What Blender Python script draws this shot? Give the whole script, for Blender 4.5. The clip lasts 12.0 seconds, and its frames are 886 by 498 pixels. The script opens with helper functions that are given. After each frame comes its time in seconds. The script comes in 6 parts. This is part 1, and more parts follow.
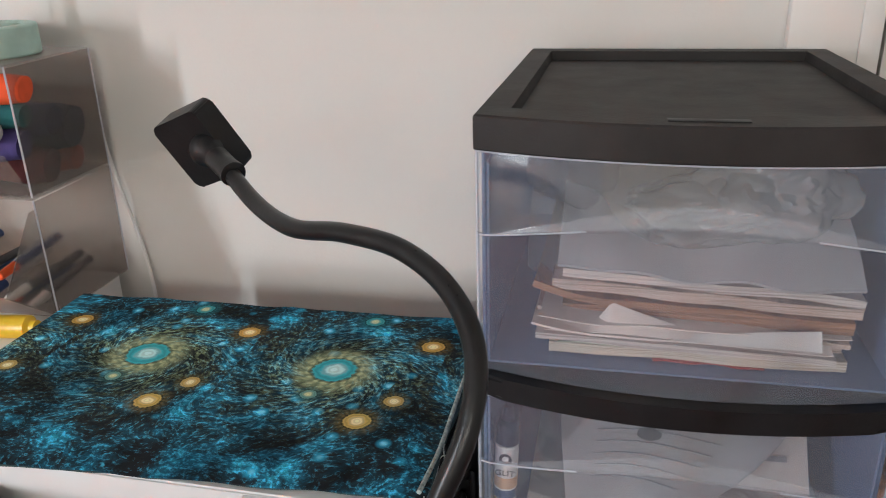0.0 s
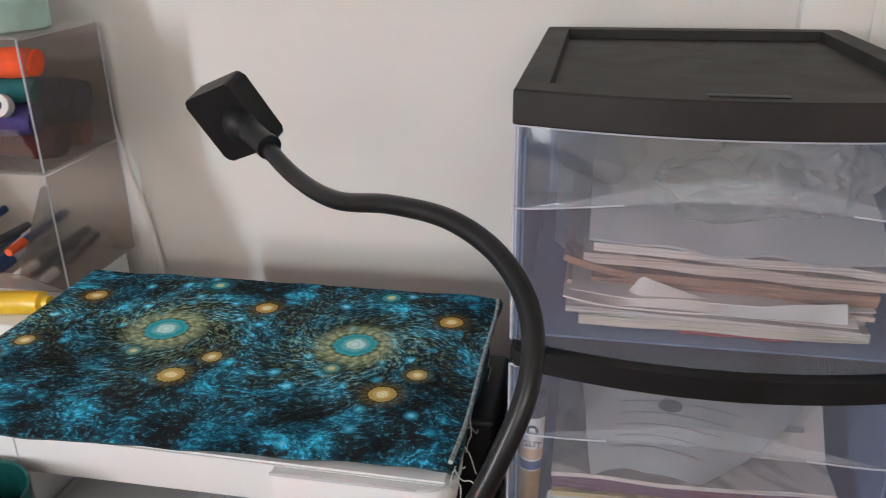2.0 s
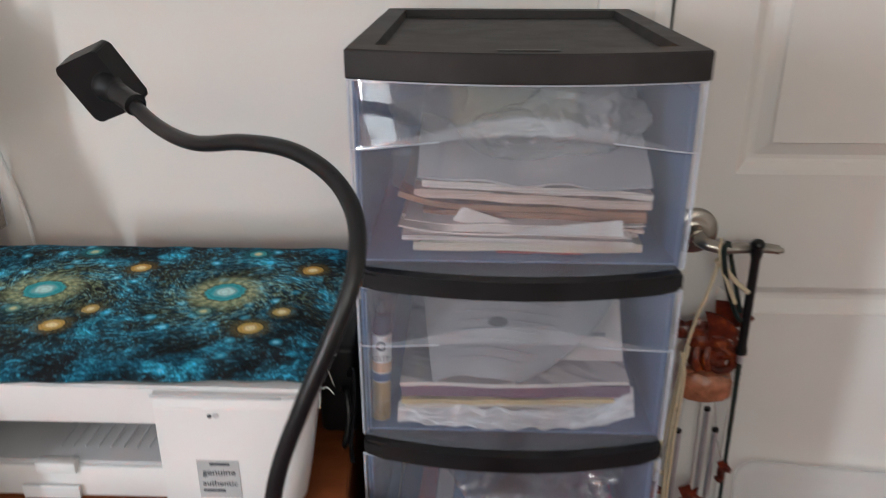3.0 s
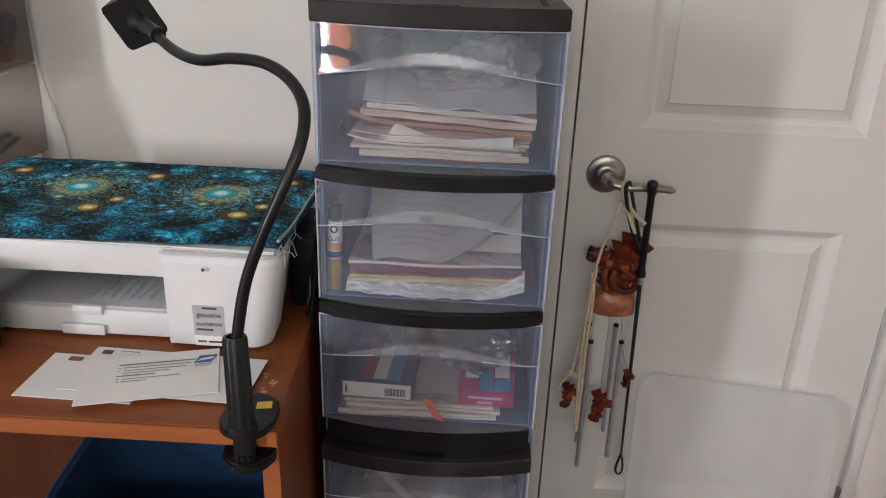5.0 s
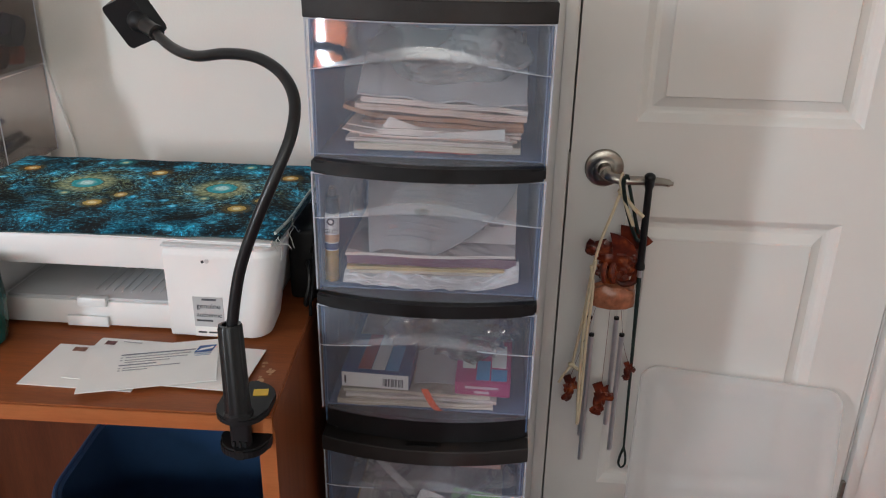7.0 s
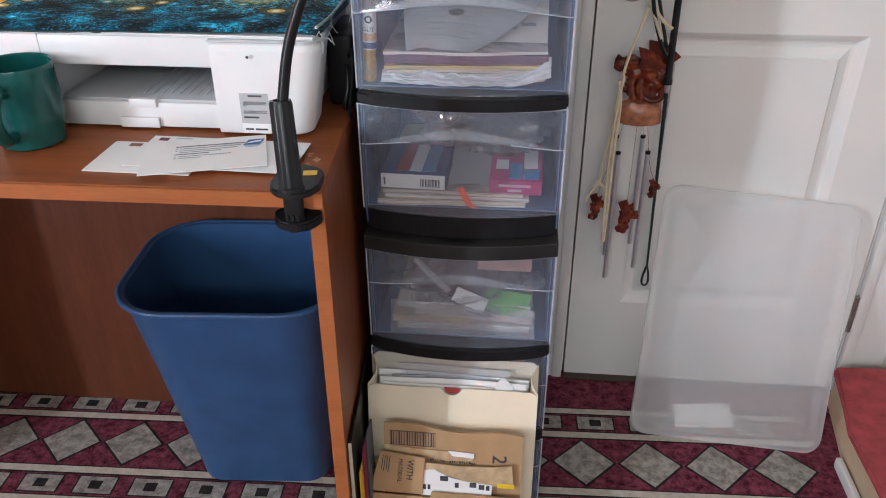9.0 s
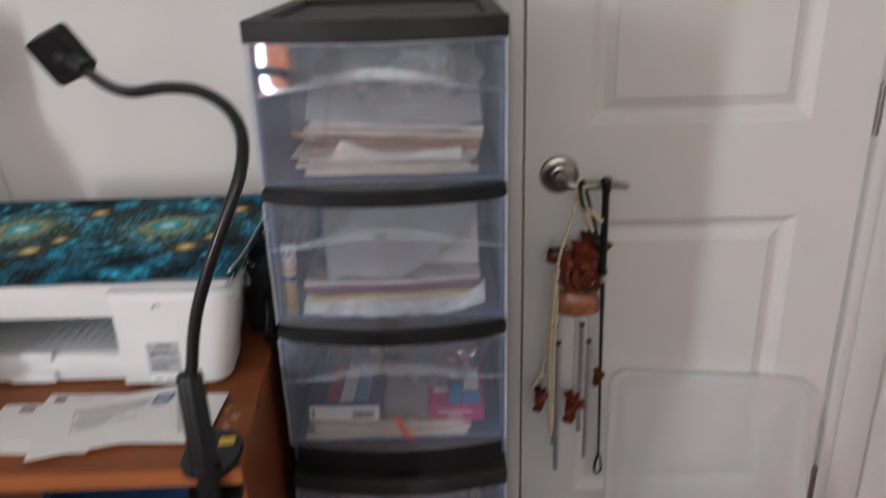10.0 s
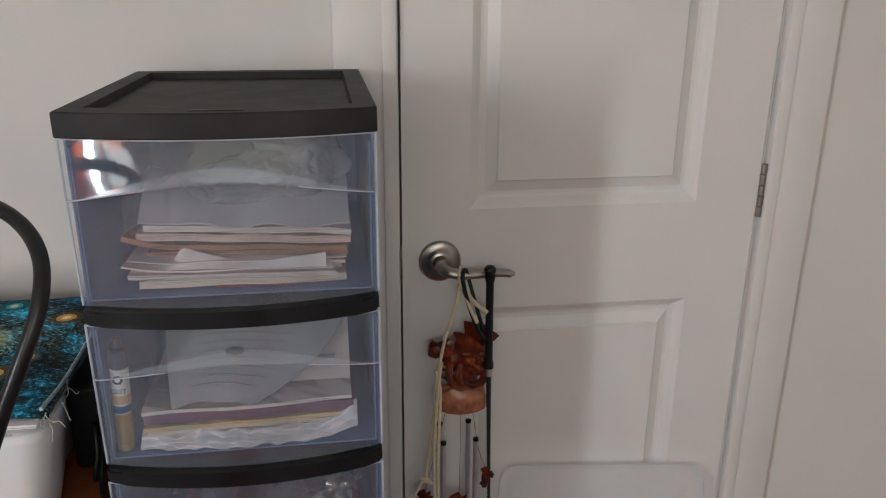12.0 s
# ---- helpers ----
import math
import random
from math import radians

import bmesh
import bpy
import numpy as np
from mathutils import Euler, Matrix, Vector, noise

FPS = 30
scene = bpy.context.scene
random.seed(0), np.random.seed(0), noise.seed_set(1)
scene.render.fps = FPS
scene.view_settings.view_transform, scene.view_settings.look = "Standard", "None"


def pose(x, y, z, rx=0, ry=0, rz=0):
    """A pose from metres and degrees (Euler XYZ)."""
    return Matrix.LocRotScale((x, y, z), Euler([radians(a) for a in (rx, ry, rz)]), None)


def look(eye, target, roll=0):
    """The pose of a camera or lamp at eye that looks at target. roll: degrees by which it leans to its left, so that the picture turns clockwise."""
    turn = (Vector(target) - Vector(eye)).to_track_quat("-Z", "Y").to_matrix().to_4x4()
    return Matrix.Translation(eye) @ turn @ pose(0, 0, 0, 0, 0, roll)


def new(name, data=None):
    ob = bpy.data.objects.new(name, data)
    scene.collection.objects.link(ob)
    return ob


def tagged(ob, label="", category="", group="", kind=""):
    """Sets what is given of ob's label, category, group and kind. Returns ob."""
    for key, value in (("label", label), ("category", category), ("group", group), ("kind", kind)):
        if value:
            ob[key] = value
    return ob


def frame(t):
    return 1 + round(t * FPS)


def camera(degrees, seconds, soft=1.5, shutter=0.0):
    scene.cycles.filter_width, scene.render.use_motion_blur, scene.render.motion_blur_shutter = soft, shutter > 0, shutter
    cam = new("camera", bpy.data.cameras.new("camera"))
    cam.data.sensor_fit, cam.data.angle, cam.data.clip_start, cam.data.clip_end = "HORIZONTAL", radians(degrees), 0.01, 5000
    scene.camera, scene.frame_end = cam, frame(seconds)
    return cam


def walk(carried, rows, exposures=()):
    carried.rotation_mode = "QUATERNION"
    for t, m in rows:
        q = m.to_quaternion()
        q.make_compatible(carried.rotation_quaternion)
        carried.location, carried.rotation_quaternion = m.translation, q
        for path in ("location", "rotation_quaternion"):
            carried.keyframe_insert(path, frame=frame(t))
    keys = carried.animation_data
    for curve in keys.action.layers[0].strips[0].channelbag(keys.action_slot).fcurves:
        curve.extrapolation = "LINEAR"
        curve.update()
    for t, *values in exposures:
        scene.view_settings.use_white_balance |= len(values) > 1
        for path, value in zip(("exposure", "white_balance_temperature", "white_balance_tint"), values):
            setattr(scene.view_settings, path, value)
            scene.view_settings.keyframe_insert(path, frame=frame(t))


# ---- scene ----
cam = camera(58.1, 12.0, 1.02, 0.5)
PATH = [
    (0, (0.056, 0.008, 1.395), (-0.349, 1.824, 0.662), -1.6),
    (0.5, (0.039, 0.014, 1.393), (-0.349, 1.824, 0.635), -1.6),
    (1, (0.046, 0.005, 1.39), (-0.337, 1.81, 0.619), -1.4),
    (1.5, (0.044, 0.001, 1.39), (-0.351, 1.803, 0.618), -1.4),
    (2, (0.015, -0.01, 1.392), (-0.335, 1.801, 0.618), -0.8),
    (2.5, (0.012, -0.036, 1.382), (-0.11, 1.802, 0.605), -1.1),
    (3, (0.068, -0.139, 1.382), (0.003, 1.706, 0.612), 0.0),
    (3.5, (0.122, -0.276, 1.377), (0.051, 1.57, 0.611), 0.5),
    (5.5, (0.196, -0.432, 1.374), (0.102, 1.41, 0.601), 2.3),
    (6, (0.214, -0.428, 1.381), (0.114, 1.411, 0.602), 2.3),
    (6.5, (0.214, -0.435, 1.379), (0.09, 1.411, 0.618), 1.7),
    (8.5, (0.198, -0.535, 1.282), (0.064, 1.248, 0.386), -0.2),
    (9, (0.196, -0.562, 1.263), (0.029, 1.16, 0.26), -0.2),
    (9.5, (0.196, -0.509, 1.29), (0.048, 1.223, 0.301), 0.0),
    (10, (0.193, -0.410, 1.375), (0.184, 1.444, 0.623), -1.65),
    (10.5, (0.21, -0.356, 1.401), (0.385, 1.518, 0.726), 0.4),
    (11, (0.256, -0.314, 1.405), (0.482, 1.56, 0.744), 0.5),
    (11.5, (0.247, -0.288, 1.406), (0.509, 1.585, 0.755), 0.1),
    (12, (0.219, -0.261, 1.407), (0.501, 1.608, 0.751), 0.4),
]
walk(cam, [(t, look(eye, target, roll)) for t, eye, target, roll in PATH],
     [(0, 0.16, 6450, 12), (2.5, 0.16, 6400, 12), (3.5, 0.05, 6400, 11), (5.5, 0.05, 6350, 11), (6.5, 0.08, 6350, 11), (8.5, 0.3, 6100, 11), (9.0, 0.45, 5950, 11), (9.6, 0.42, 6050, 11), (10.0, -0.06, 6250, 11),
      (10.5, -0.23, 6350, 10), (12, -0.27, 6350, 10)])

# ---- world and light ----
world = bpy.data.worlds.new("world")
scene.world = world
world.use_nodes = True
wn = world.node_tree.nodes
sky = wn.new("ShaderNodeTexSky")
sky.sky_type, sky.sun_disc = "NISHITA", False
sky.sun_elevation, sky.sun_rotation = radians(40), radians(200)
world.node_tree.links.new(sky.outputs[0], wn["Background"].inputs[0])
wn["Background"].inputs[1].default_value = 0.08


def window_lamp(name, m, w, h, watts, colour):
    d = bpy.data.lights.new(name, "AREA")
    d.shape, d.size, d.size_y, d.energy, d.color = "RECTANGLE", w, h, watts, colour
    ob = new(name, d)
    ob.matrix_world = m
    return ob


# a narrow tall gap between curtains to the side, a wide window behind, and a low bright
# pane under a drawn orange curtain near the corner
window_lamp("window_light", look((-2.70, -2.44, 1.55), (0.2, 0.9, 1.0)), 0.16, 1.30, 62, (0.79, 0.925, 1.0))
window_lamp("window_light", look((0.15, -2.58, 2.06), (0.2, 0.9, 1.0)), 1.9, 0.36, 20, (0.97, 0.93, 0.80))
window_lamp("window_light", look((-2.87, -2.30, 1.60), (0.0, -2.30, 1.60)), 0.36, 1.20, 42, (1.0, 0.97, 0.93))
window_lamp("window_light", look((-2.20, -2.64, 1.03), (-2.20, 0.0, 1.03)), 0.58, 0.34, 3.5, (0.86, 0.95, 1.0))
# orange lamp added in front of the curtain, in place of its daylit glow
window_lamp("window_light", look((-2.38, -2.53, 1.34), (-2.38, 0.0, 1.34)), 0.76, 0.34, 3.6, (1.0, 0.34, 0.13))

# ---- materials ----


def material(name):
    m = bpy.data.materials.new(name)
    m.use_nodes = True
    return m, m.node_tree, m.node_tree.nodes["Principled BSDF"]


def mixed(t, fac, a, b, blend="MIX"):
    n = t.nodes.new("ShaderNodeMix")
    n.data_type, n.blend_type = "RGBA", blend
    for i, v in ((0, fac), (6, a), (7, b)):
        if isinstance(v, bpy.types.NodeSocket):
            t.links.new(v, n.inputs[i])
        elif i == 0:
            n.inputs[i].default_value = v
        else:
            n.inputs[i].default_value = (*v[:3], 1)
    return n.outputs[2]


def ramp(t, sock, stops, kind="LINEAR"):
    n = t.nodes.new("ShaderNodeValToRGB")
    n.color_ramp.interpolation = kind
    while len(n.color_ramp.elements) < len(stops):
        n.color_ramp.elements.new(0.5)
    for e, (p, c) in zip(n.color_ramp.elements, stops):
        e.position, e.color = p, (*c, 1) if len(c) == 3 else c
    t.links.new(sock, n.inputs[0])
    return n.outputs[0]


def maths(t, op, a, b=0.0, c=0.0):
    n = t.nodes.new("ShaderNodeMath")
    n.operation = op
    for i, v in enumerate((a, b, c)):
        if isinstance(v, bpy.types.NodeSocket):
            t.links.new(v, n.inputs[i])
        else:
            n.inputs[i].default_value = v
    return n.outputs[0]


def place(t, scale=(1, 1, 1), rot=(0, 0, 0)):
    tc = t.nodes.new("ShaderNodeTexCoord")
    mp = t.nodes.new("ShaderNodeMapping")
    mp.inputs["Scale"].default_value = scale
    mp.inputs["Rotation"].default_value = rot
    t.links.new(tc.outputs["Object"], mp.inputs[0])
    return mp.outputs[0]


def noisy(t, vec, scale, detail=4, rough=0.55):
    n = t.nodes.new("ShaderNodeTexNoise")
    n.inputs["Scale"].default_value, n.inputs["Detail"].default_value, n.inputs["Roughness"].default_value = scale, detail, rough
    t.links.new(vec, n.inputs["Vector"])
    return n.outputs[0]


def bumped(t, bsdf, height, strength, distance=0.001):
    n = t.nodes.new("ShaderNodeBump")
    n.inputs["Strength"].default_value, n.inputs["Distance"].default_value = strength, distance
    t.links.new(height, n.inputs["Height"])
    t.links.new(n.outputs[0], bsdf.inputs["Normal"])


def plain(name, colour, rough=0.5, metal=0.0, vary=0.12, scale=30, bump=0.1, spec=0.5, grain=300):
    """A painted, plastic, paper or metal surface with blotches and fine grain."""
    m, t, b = material(name)
    v = place(t)
    dark = tuple(c * (1 - vary) for c in colour)
    light = tuple(min(1, c * (1 + vary)) for c in colour)
    t.links.new(ramp(t, noisy(t, v, scale), [(0.3, dark), (0.7, light)]), b.inputs["Base Color"])
    b.inputs["Roughness"].default_value, b.inputs["Metallic"].default_value = rough, metal
    b.inputs["Specular IOR Level"].default_value = spec
    r = maths(t, "MULTIPLY_ADD", noisy(t, v, scale * 3), 0.2, rough - 0.1)
    t.links.new(r, b.inputs["Roughness"])
    if bump:
        bumped(t, b, noisy(t, v, grain, 3), bump)
    return m


def clear(name, tint, haze, through_share, rough=0.12, streak=0.25, onward=0.3, gloss=0.032):
    """Milky clear plastic: most light goes straight on, some is scattered."""
    m, t, b = material(name)
    t.nodes.remove(b)
    out = t.nodes["Material Output"]
    tr, df, tl, gl = (t.nodes.new(k) for k in ("ShaderNodeBsdfTransparent", "ShaderNodeBsdfDiffuse", "ShaderNodeBsdfTranslucent", "ShaderNodeBsdfGlossy"))
    tr.inputs[0].default_value = (*tint, 1)
    df.inputs[0].default_value = tl.inputs[0].default_value = (*haze, 1)
    gl.inputs["Roughness"].default_value = rough
    v = place(t)
    s1, s2, s3 = (t.nodes.new("ShaderNodeMixShader") for _ in range(3))
    s1.inputs[0].default_value = onward
    t.links.new(df.outputs[0], s1.inputs[1]), t.links.new(tl.outputs[0], s1.inputs[2])
    f = maths(t, "MULTIPLY_ADD", noisy(t, v, 9, 5), streak, 1 - through_share - streak / 2)
    t.links.new(f, s2.inputs[0])
    t.links.new(tr.outputs[0], s2.inputs[1]), t.links.new(s1.outputs[0], s2.inputs[2])
    fr = t.nodes.new("ShaderNodeLayerWeight")
    fr.inputs[0].default_value = 0.5
    bp = t.nodes.new("ShaderNodeBump")
    bp.inputs["Strength"].default_value, bp.inputs["Distance"].default_value = 0.25, 0.002
    t.links.new(noisy(t, v, 14, 2), bp.inputs["Height"])
    t.links.new(bp.outputs[0], gl.inputs["Normal"])
    t.links.new(maths(t, "MULTIPLY_ADD", maths(t, "POWER", fr.outputs["Facing"], 5.0), 0.8, gloss), s3.inputs[0])
    t.links.new(s2.outputs[0], s3.inputs[1]), t.links.new(gl.outputs[0], s3.inputs[2])
    t.links.new(s3.outputs[0], out.inputs[0])
    return m


def wood_mat(name, dark, mid, light, rough=0.35, axis=0, spec=0.5):
    m, t, b = material(name)
    sc = [14, 14, 14]
    sc[axis] = 1.2
    v = place(t, sc)
    n = noisy(t, v, 3.0, 6, 0.6)
    fine = noisy(t, place(t, [s * 6 for s in sc]), 6.0, 3, 0.7)
    c = ramp(t, n, [(0.25, dark), (0.5, mid), (0.75, light)])
    c = mixed(t, 0.35, c, ramp(t, fine, [(0.35, dark), (0.65, light)]))
    t.links.new(c, b.inputs["Base Color"])
    t.links.new(maths(t, "MULTIPLY_ADD", fine, 0.15, rough - 0.05), b.inputs["Roughness"])
    b.inputs["Specular IOR Level"].default_value = spec
    bumped(t, b, fine, 0.08)
    return m


WALL = plain("wall_paint", (0.72, 0.70, 0.665), 0.75, vary=0.03, scale=2.5, bump=0.25, grain=220)
DOOR = plain("door_paint", (0.76, 0.74, 0.71), 0.45, vary=0.03, scale=4, bump=0.12, grain=160)
CEIL = plain("ceiling_paint", (0.78, 0.77, 0.75), 0.9, vary=0.03)
FLOORM = wood_mat("floor_wood", (0.10, 0.05, 0.025), (0.16, 0.085, 0.04), (0.22, 0.12, 0.06), 0.4)
BLACK = plain("black_plastic", (0.010, 0.010, 0.011), 0.45, vary=0.3, scale=18, bump=0.15, spec=0.32)
BLACKTOP = plain("dusty_black_plastic", (0.028, 0.0245, 0.024), 0.55, vary=0.45, scale=9, bump=0.3, spec=0.22)
RUBBER = plain("black_rubber", (0.011, 0.011, 0.012), 0.32, vary=0.2, scale=60, bump=0.1, spec=0.4)
CLEAR = clear("clear_drawer_plastic", (0.98, 0.985, 0.998), (0.66, 0.72, 0.84), 0.905, 0.06, 0.10, gloss=0.052)
GRIP = clear("frosted_grip_plastic", (0.97, 0.975, 0.99), (0.74, 0.78, 0.87), 0.80, 0.20, 0.12, gloss=0.045)
RIM = clear("clear_plastic_edge", (0.85, 0.88, 0.95), (0.85, 0.88, 0.95), 0.35)
CLOUDY = clear("cloudy_plastic", (0.97, 0.955, 0.94), (0.50, 0.44, 0.41), 0.88, 0.3, 0.1)


def frosted(name, colour, rough, ior, share):
    """Textured see-through plastic that blurs what lies behind it."""
    m, t, b = material(name)
    v = place(t)
    n = noisy(t, v, 7, 5)
    t.links.new(ramp(t, n, [(0.3, tuple(c * 0.93 for c in colour)), (0.7, colour)]), b.inputs["Base Color"])
    b.inputs["Roughness"].default_value = rough
    b.inputs["IOR"].default_value = ior
    b.inputs["Transmission Weight"].default_value = share
    bumped(t, b, noisy(t, v, 300, 3), 0.1)
    return m


FROST = frosted("frosted_bin_side", (0.68, 0.63, 0.60), 0.20, 1.12, 0.92)
LIDM = clear("lid_plastic", (0.985, 0.987, 0.99), (0.97, 0.975, 0.985), 0.52, 0.40, 0.06, 0.55)
FRAMEM = clear("smoky_blue_plastic", (0.36, 0.50, 0.78), (0.15, 0.24, 0.41), 0.25, 0.25)
BOXM = clear("drawer_inner_plastic", (0.66, 0.80, 0.99), (0.33, 0.45, 0.68), 0.45, 0.25)
DESK = wood_mat("cherry_laminate", (0.17, 0.045, 0.014), (0.27, 0.080, 0.024), (0.35, 0.100, 0.030), 0.42, spec=0.28)
DESKEDGE = wood_mat("cherry_edge", (0.28, 0.085, 0.026), (0.36, 0.120, 0.040), (0.40, 0.130, 0.042), 0.42, spec=0.28)
DESKV = wood_mat("cherry_panel", (0.15, 0.040, 0.013), (0.23, 0.066, 0.021), (0.30, 0.086, 0.028), 0.42, 2, 0.28)
WHITE = plain("white_printer_plastic", (0.74, 0.74, 0.745), 0.38, vary=0.03, scale=8, bump=0.08, grain=500)
GREYP = plain("grey_printer_plastic", (0.50, 0.51, 0.53), 0.45, vary=0.08, scale=10)
DARKP = plain("dark_slot_plastic", (0.10, 0.10, 0.105), 0.5)
BLUE = plain("blue_bin_plastic", (0.030, 0.075, 0.175), 0.33, vary=0.12, scale=14, bump=0.3, grain=420)
# cherry painted darker, with the shade under the desk in its colour
DESKBACK = wood_mat("shaded_cherry_back", (0.065, 0.016, 0.006), (0.098, 0.026, 0.009), (0.135, 0.038, 0.013), 0.4, 2)
PAPER = plain("white_paper", (0.80, 0.79, 0.77), 0.8, vary=0.03, scale=12, bump=0.2)
CREAM = plain("cream_paper", (0.66, 0.57, 0.45), 0.8, vary=0.08, scale=14, bump=0.2)
MANILA = plain("manila_card", (0.84, 0.74, 0.56), 0.7, vary=0.05, scale=9, bump=0.15)
CARD = plain("brown_cardboard", (0.42, 0.26, 0.13), 0.8, vary=0.10, scale=20, bump=0.25, grain=150)
IVORY = plain("ivory_paper", (0.70, 0.63, 0.55), 0.8, vary=0.06, scale=14, bump=0.2)
GREYPAPER = plain("grey_print_paper", (0.38, 0.375, 0.38), 0.7, vary=0.12, scale=25)
MAGENTA = plain("magenta_card", (0.42, 0.045, 0.16), 0.4)
NAVY = plain("navy_card", (0.03, 0.07, 0.20), 0.4)
SKYB = plain("blue_card", (0.06, 0.25, 0.50), 0.4)
REDC = plain("red_card", (0.38, 0.05, 0.05), 0.4)
ORANGE = plain("orange_plastic", (0.85, 0.13, 0.035), 0.4)
GREEN = plain("green_card", (0.16, 0.40, 0.10), 0.6)
YELLOW = plain("yellow_plastic", (0.80, 0.52, 0.03), 0.35)
MINT = plain("mint_tape", (0.45, 0.64, 0.57), 0.55)
TEAL = plain("teal_glaze", (0.010, 0.085, 0.078), 0.12, vary=0.2, scale=25, bump=0.05)
STEEL = plain("brushed_nickel", (0.40, 0.37, 0.33), 0.32, 1.0, vary=0.1, scale=40, bump=0.1)
ALU = plain("aluminium", (0.62, 0.62, 0.65), 0.40, 0.75, vary=0.06, scale=60, bump=0.05)
AMBER, _t, _b = material("amber_resin")
_c = ramp(_t, noisy(_t, place(_t), 45), [(0.3, (0.035, 0.006, 0.004)), (0.55, (0.15, 0.022, 0.008)), (0.75, (0.42, 0.10, 0.02))])
_t.links.new(_c, _b.inputs["Base Color"])
_b.inputs["Roughness"].default_value = 0.28
_b.inputs["Subsurface Weight"].default_value = 0.1
_b.inputs["Subsurface Radius"].default_value = (0.01, 0.004, 0.002)
PEACH = plain("pale_amber_resin", (0.40, 0.15, 0.08), 0.3, vary=0.4, scale=60, bump=0.4, grain=90)
CORD = plain("cream_cord", (0.66, 0.55, 0.38), 0.75, vary=0.1, scale=80, bump=0.4, grain=600)
LEATHER = plain("black_braid", (0.012, 0.026, 0.023), 0.5, vary=0.6, scale=160, bump=0.6, grain=260)
GOLD = plain("gold_glitter", (0.55, 0.33, 0.08), 0.35, 0.6, vary=0.3, scale=200, bump=0.3)
INKM = plain("dark_print", (0.05, 0.05, 0.06), 0.7, bump=0)
GREYINK = plain("grey_print", (0.30, 0.30, 0.32), 0.7, bump=0)
BLUEINK = plain("blue_print", (0.05, 0.12, 0.32), 0.6, bump=0)
REDFAB = plain("red_carpet", (0.34, 0.050, 0.055), 0.9, vary=0.25, scale=30, bump=0.8, grain=250)
TAN = plain("pale_wood_side", (0.50, 0.38, 0.25), 0.6, vary=0.1, scale=14)
LABELG = plain("silver_label", (0.42, 0.42, 0.43), 0.5, vary=0.05)

# ---- building helpers ----


def thing(name, label, category, m=None, group="", kind=""):
    ob = new(name)
    ob.empty_display_size = 0.02
    ob.matrix_basis = m if m is not None else Matrix()
    return tagged(ob, label, category, group, kind)


def link(name, bm, mat, smooth=True):
    me = bpy.data.meshes.new(name)
    bmesh.ops.recalc_face_normals(bm, faces=bm.faces)
    bm.to_mesh(me)
    bm.free()
    for k in mat if isinstance(mat, (list, tuple)) else [mat]:
        me.materials.append(k)
    if smooth:
        me.shade_smooth()
        me.set_sharp_from_angle(angle=radians(35))
    return new(name, me)


def part(name, bm, mat, parent, label="", smooth=True):
    ob = link(name, bm, mat, smooth)
    ob.parent = parent
    if label:
        ob["label"] = label
    return ob


def whole(name, bm, mat, label, category, m=None, group="", kind="", smooth=True):
    ob = link(name, bm, mat, smooth)
    if m is not None:
        ob.matrix_basis = m
    return tagged(ob, label, category, group, kind)


def box(x0, x1, y0, y1, z0, z1, bevel=0.0, seg=2, bm=None, m=None, mi=0):
    """A box, with bevelled edges, added to bm."""
    tmp = bmesh.new()
    bmesh.ops.create_cube(tmp, size=1, matrix=Matrix.LocRotScale(((x0 + x1) / 2, (y0 + y1) / 2, (z0 + z1) / 2), None, (x1 - x0, y1 - y0, z1 - z0)))
    if bevel:
        bmesh.ops.bevel(tmp, geom=tmp.edges[:], offset=bevel, segments=seg, affect="EDGES", profile=0.5)
    return join(bm, tmp, m, mi)


def join(bm, tmp, m=None, mi=0):
    if m is not None:
        tmp.transform(m)
    for f in tmp.faces:
        f.material_index = mi
    if bm is None:
        return tmp
    vs = [bm.verts.new(v.co) for v in tmp.verts]
    tmp.verts.index_update()
    for f in tmp.faces:
        g = bm.faces.new([vs[v.index] for v in f.verts])
        g.material_index = mi
    tmp.free()
    return bm


def cyl(r0, r1, z0, z1, seg=32, bevel=0.0, bm=None, m=None, mi=0):
    """A round bar or cone along z, with rounded rims."""
    b = min(bevel, abs(z1 - z0) / 2)
    prof = [(0, z0), (max(r0 - b, 1e-4), z0), (r0, z0 + b), (r1, z1 - b), (max(r1 - b, 1e-4), z1), (0, z1)] if b else [(0, z0), (r0, z0), (r1, z1), (0, z1)]
    return lathe(prof, seg, bm, m, mi)


def lathe(prof, seg=32, bm=None, m=None, mi=0):
    tmp = bmesh.new()
    rings = []
    for r, z in prof:
        if r < 2e-4:
            rings.append([tmp.verts.new((0, 0, z))])
        else:
            rings.append([tmp.verts.new((r * math.cos(a), r * math.sin(a), z)) for a in (2 * math.pi * i / seg for i in range(seg))])
    for a, b in zip(rings, rings[1:]):
        for i in range(seg):
            j = (i + 1) % seg
            if len(a) == 1 and len(b) > 1:
                tmp.faces.new((a[0], b[i], b[j]))
            elif len(b) == 1 and len(a) > 1:
                tmp.faces.new((a[i], a[j], b[0]))
            elif len(a) > 1:
                tmp.faces.new((a[i], a[j], b[j], b[i]))
    return join(bm, tmp, m, mi)


def spline(pts, n=8):
    p = [Vector(q) for q in pts]
    p = [2 * p[0] - p[1]] + p + [2 * p[-1] - p[-2]]
    out = []
    for i in range(1, len(p) - 2):
        a, b, c, d = p[i - 1:i + 3]
        for k in range(n):
            u = k / n
            out.append(0.5 * (2 * b + (c - a) * u + (2 * a - 5 * b + 4 * c - d) * u * u + (3 * b - a - 3 * c + d) * u ** 3))
    out.append(p[-2])
    return out


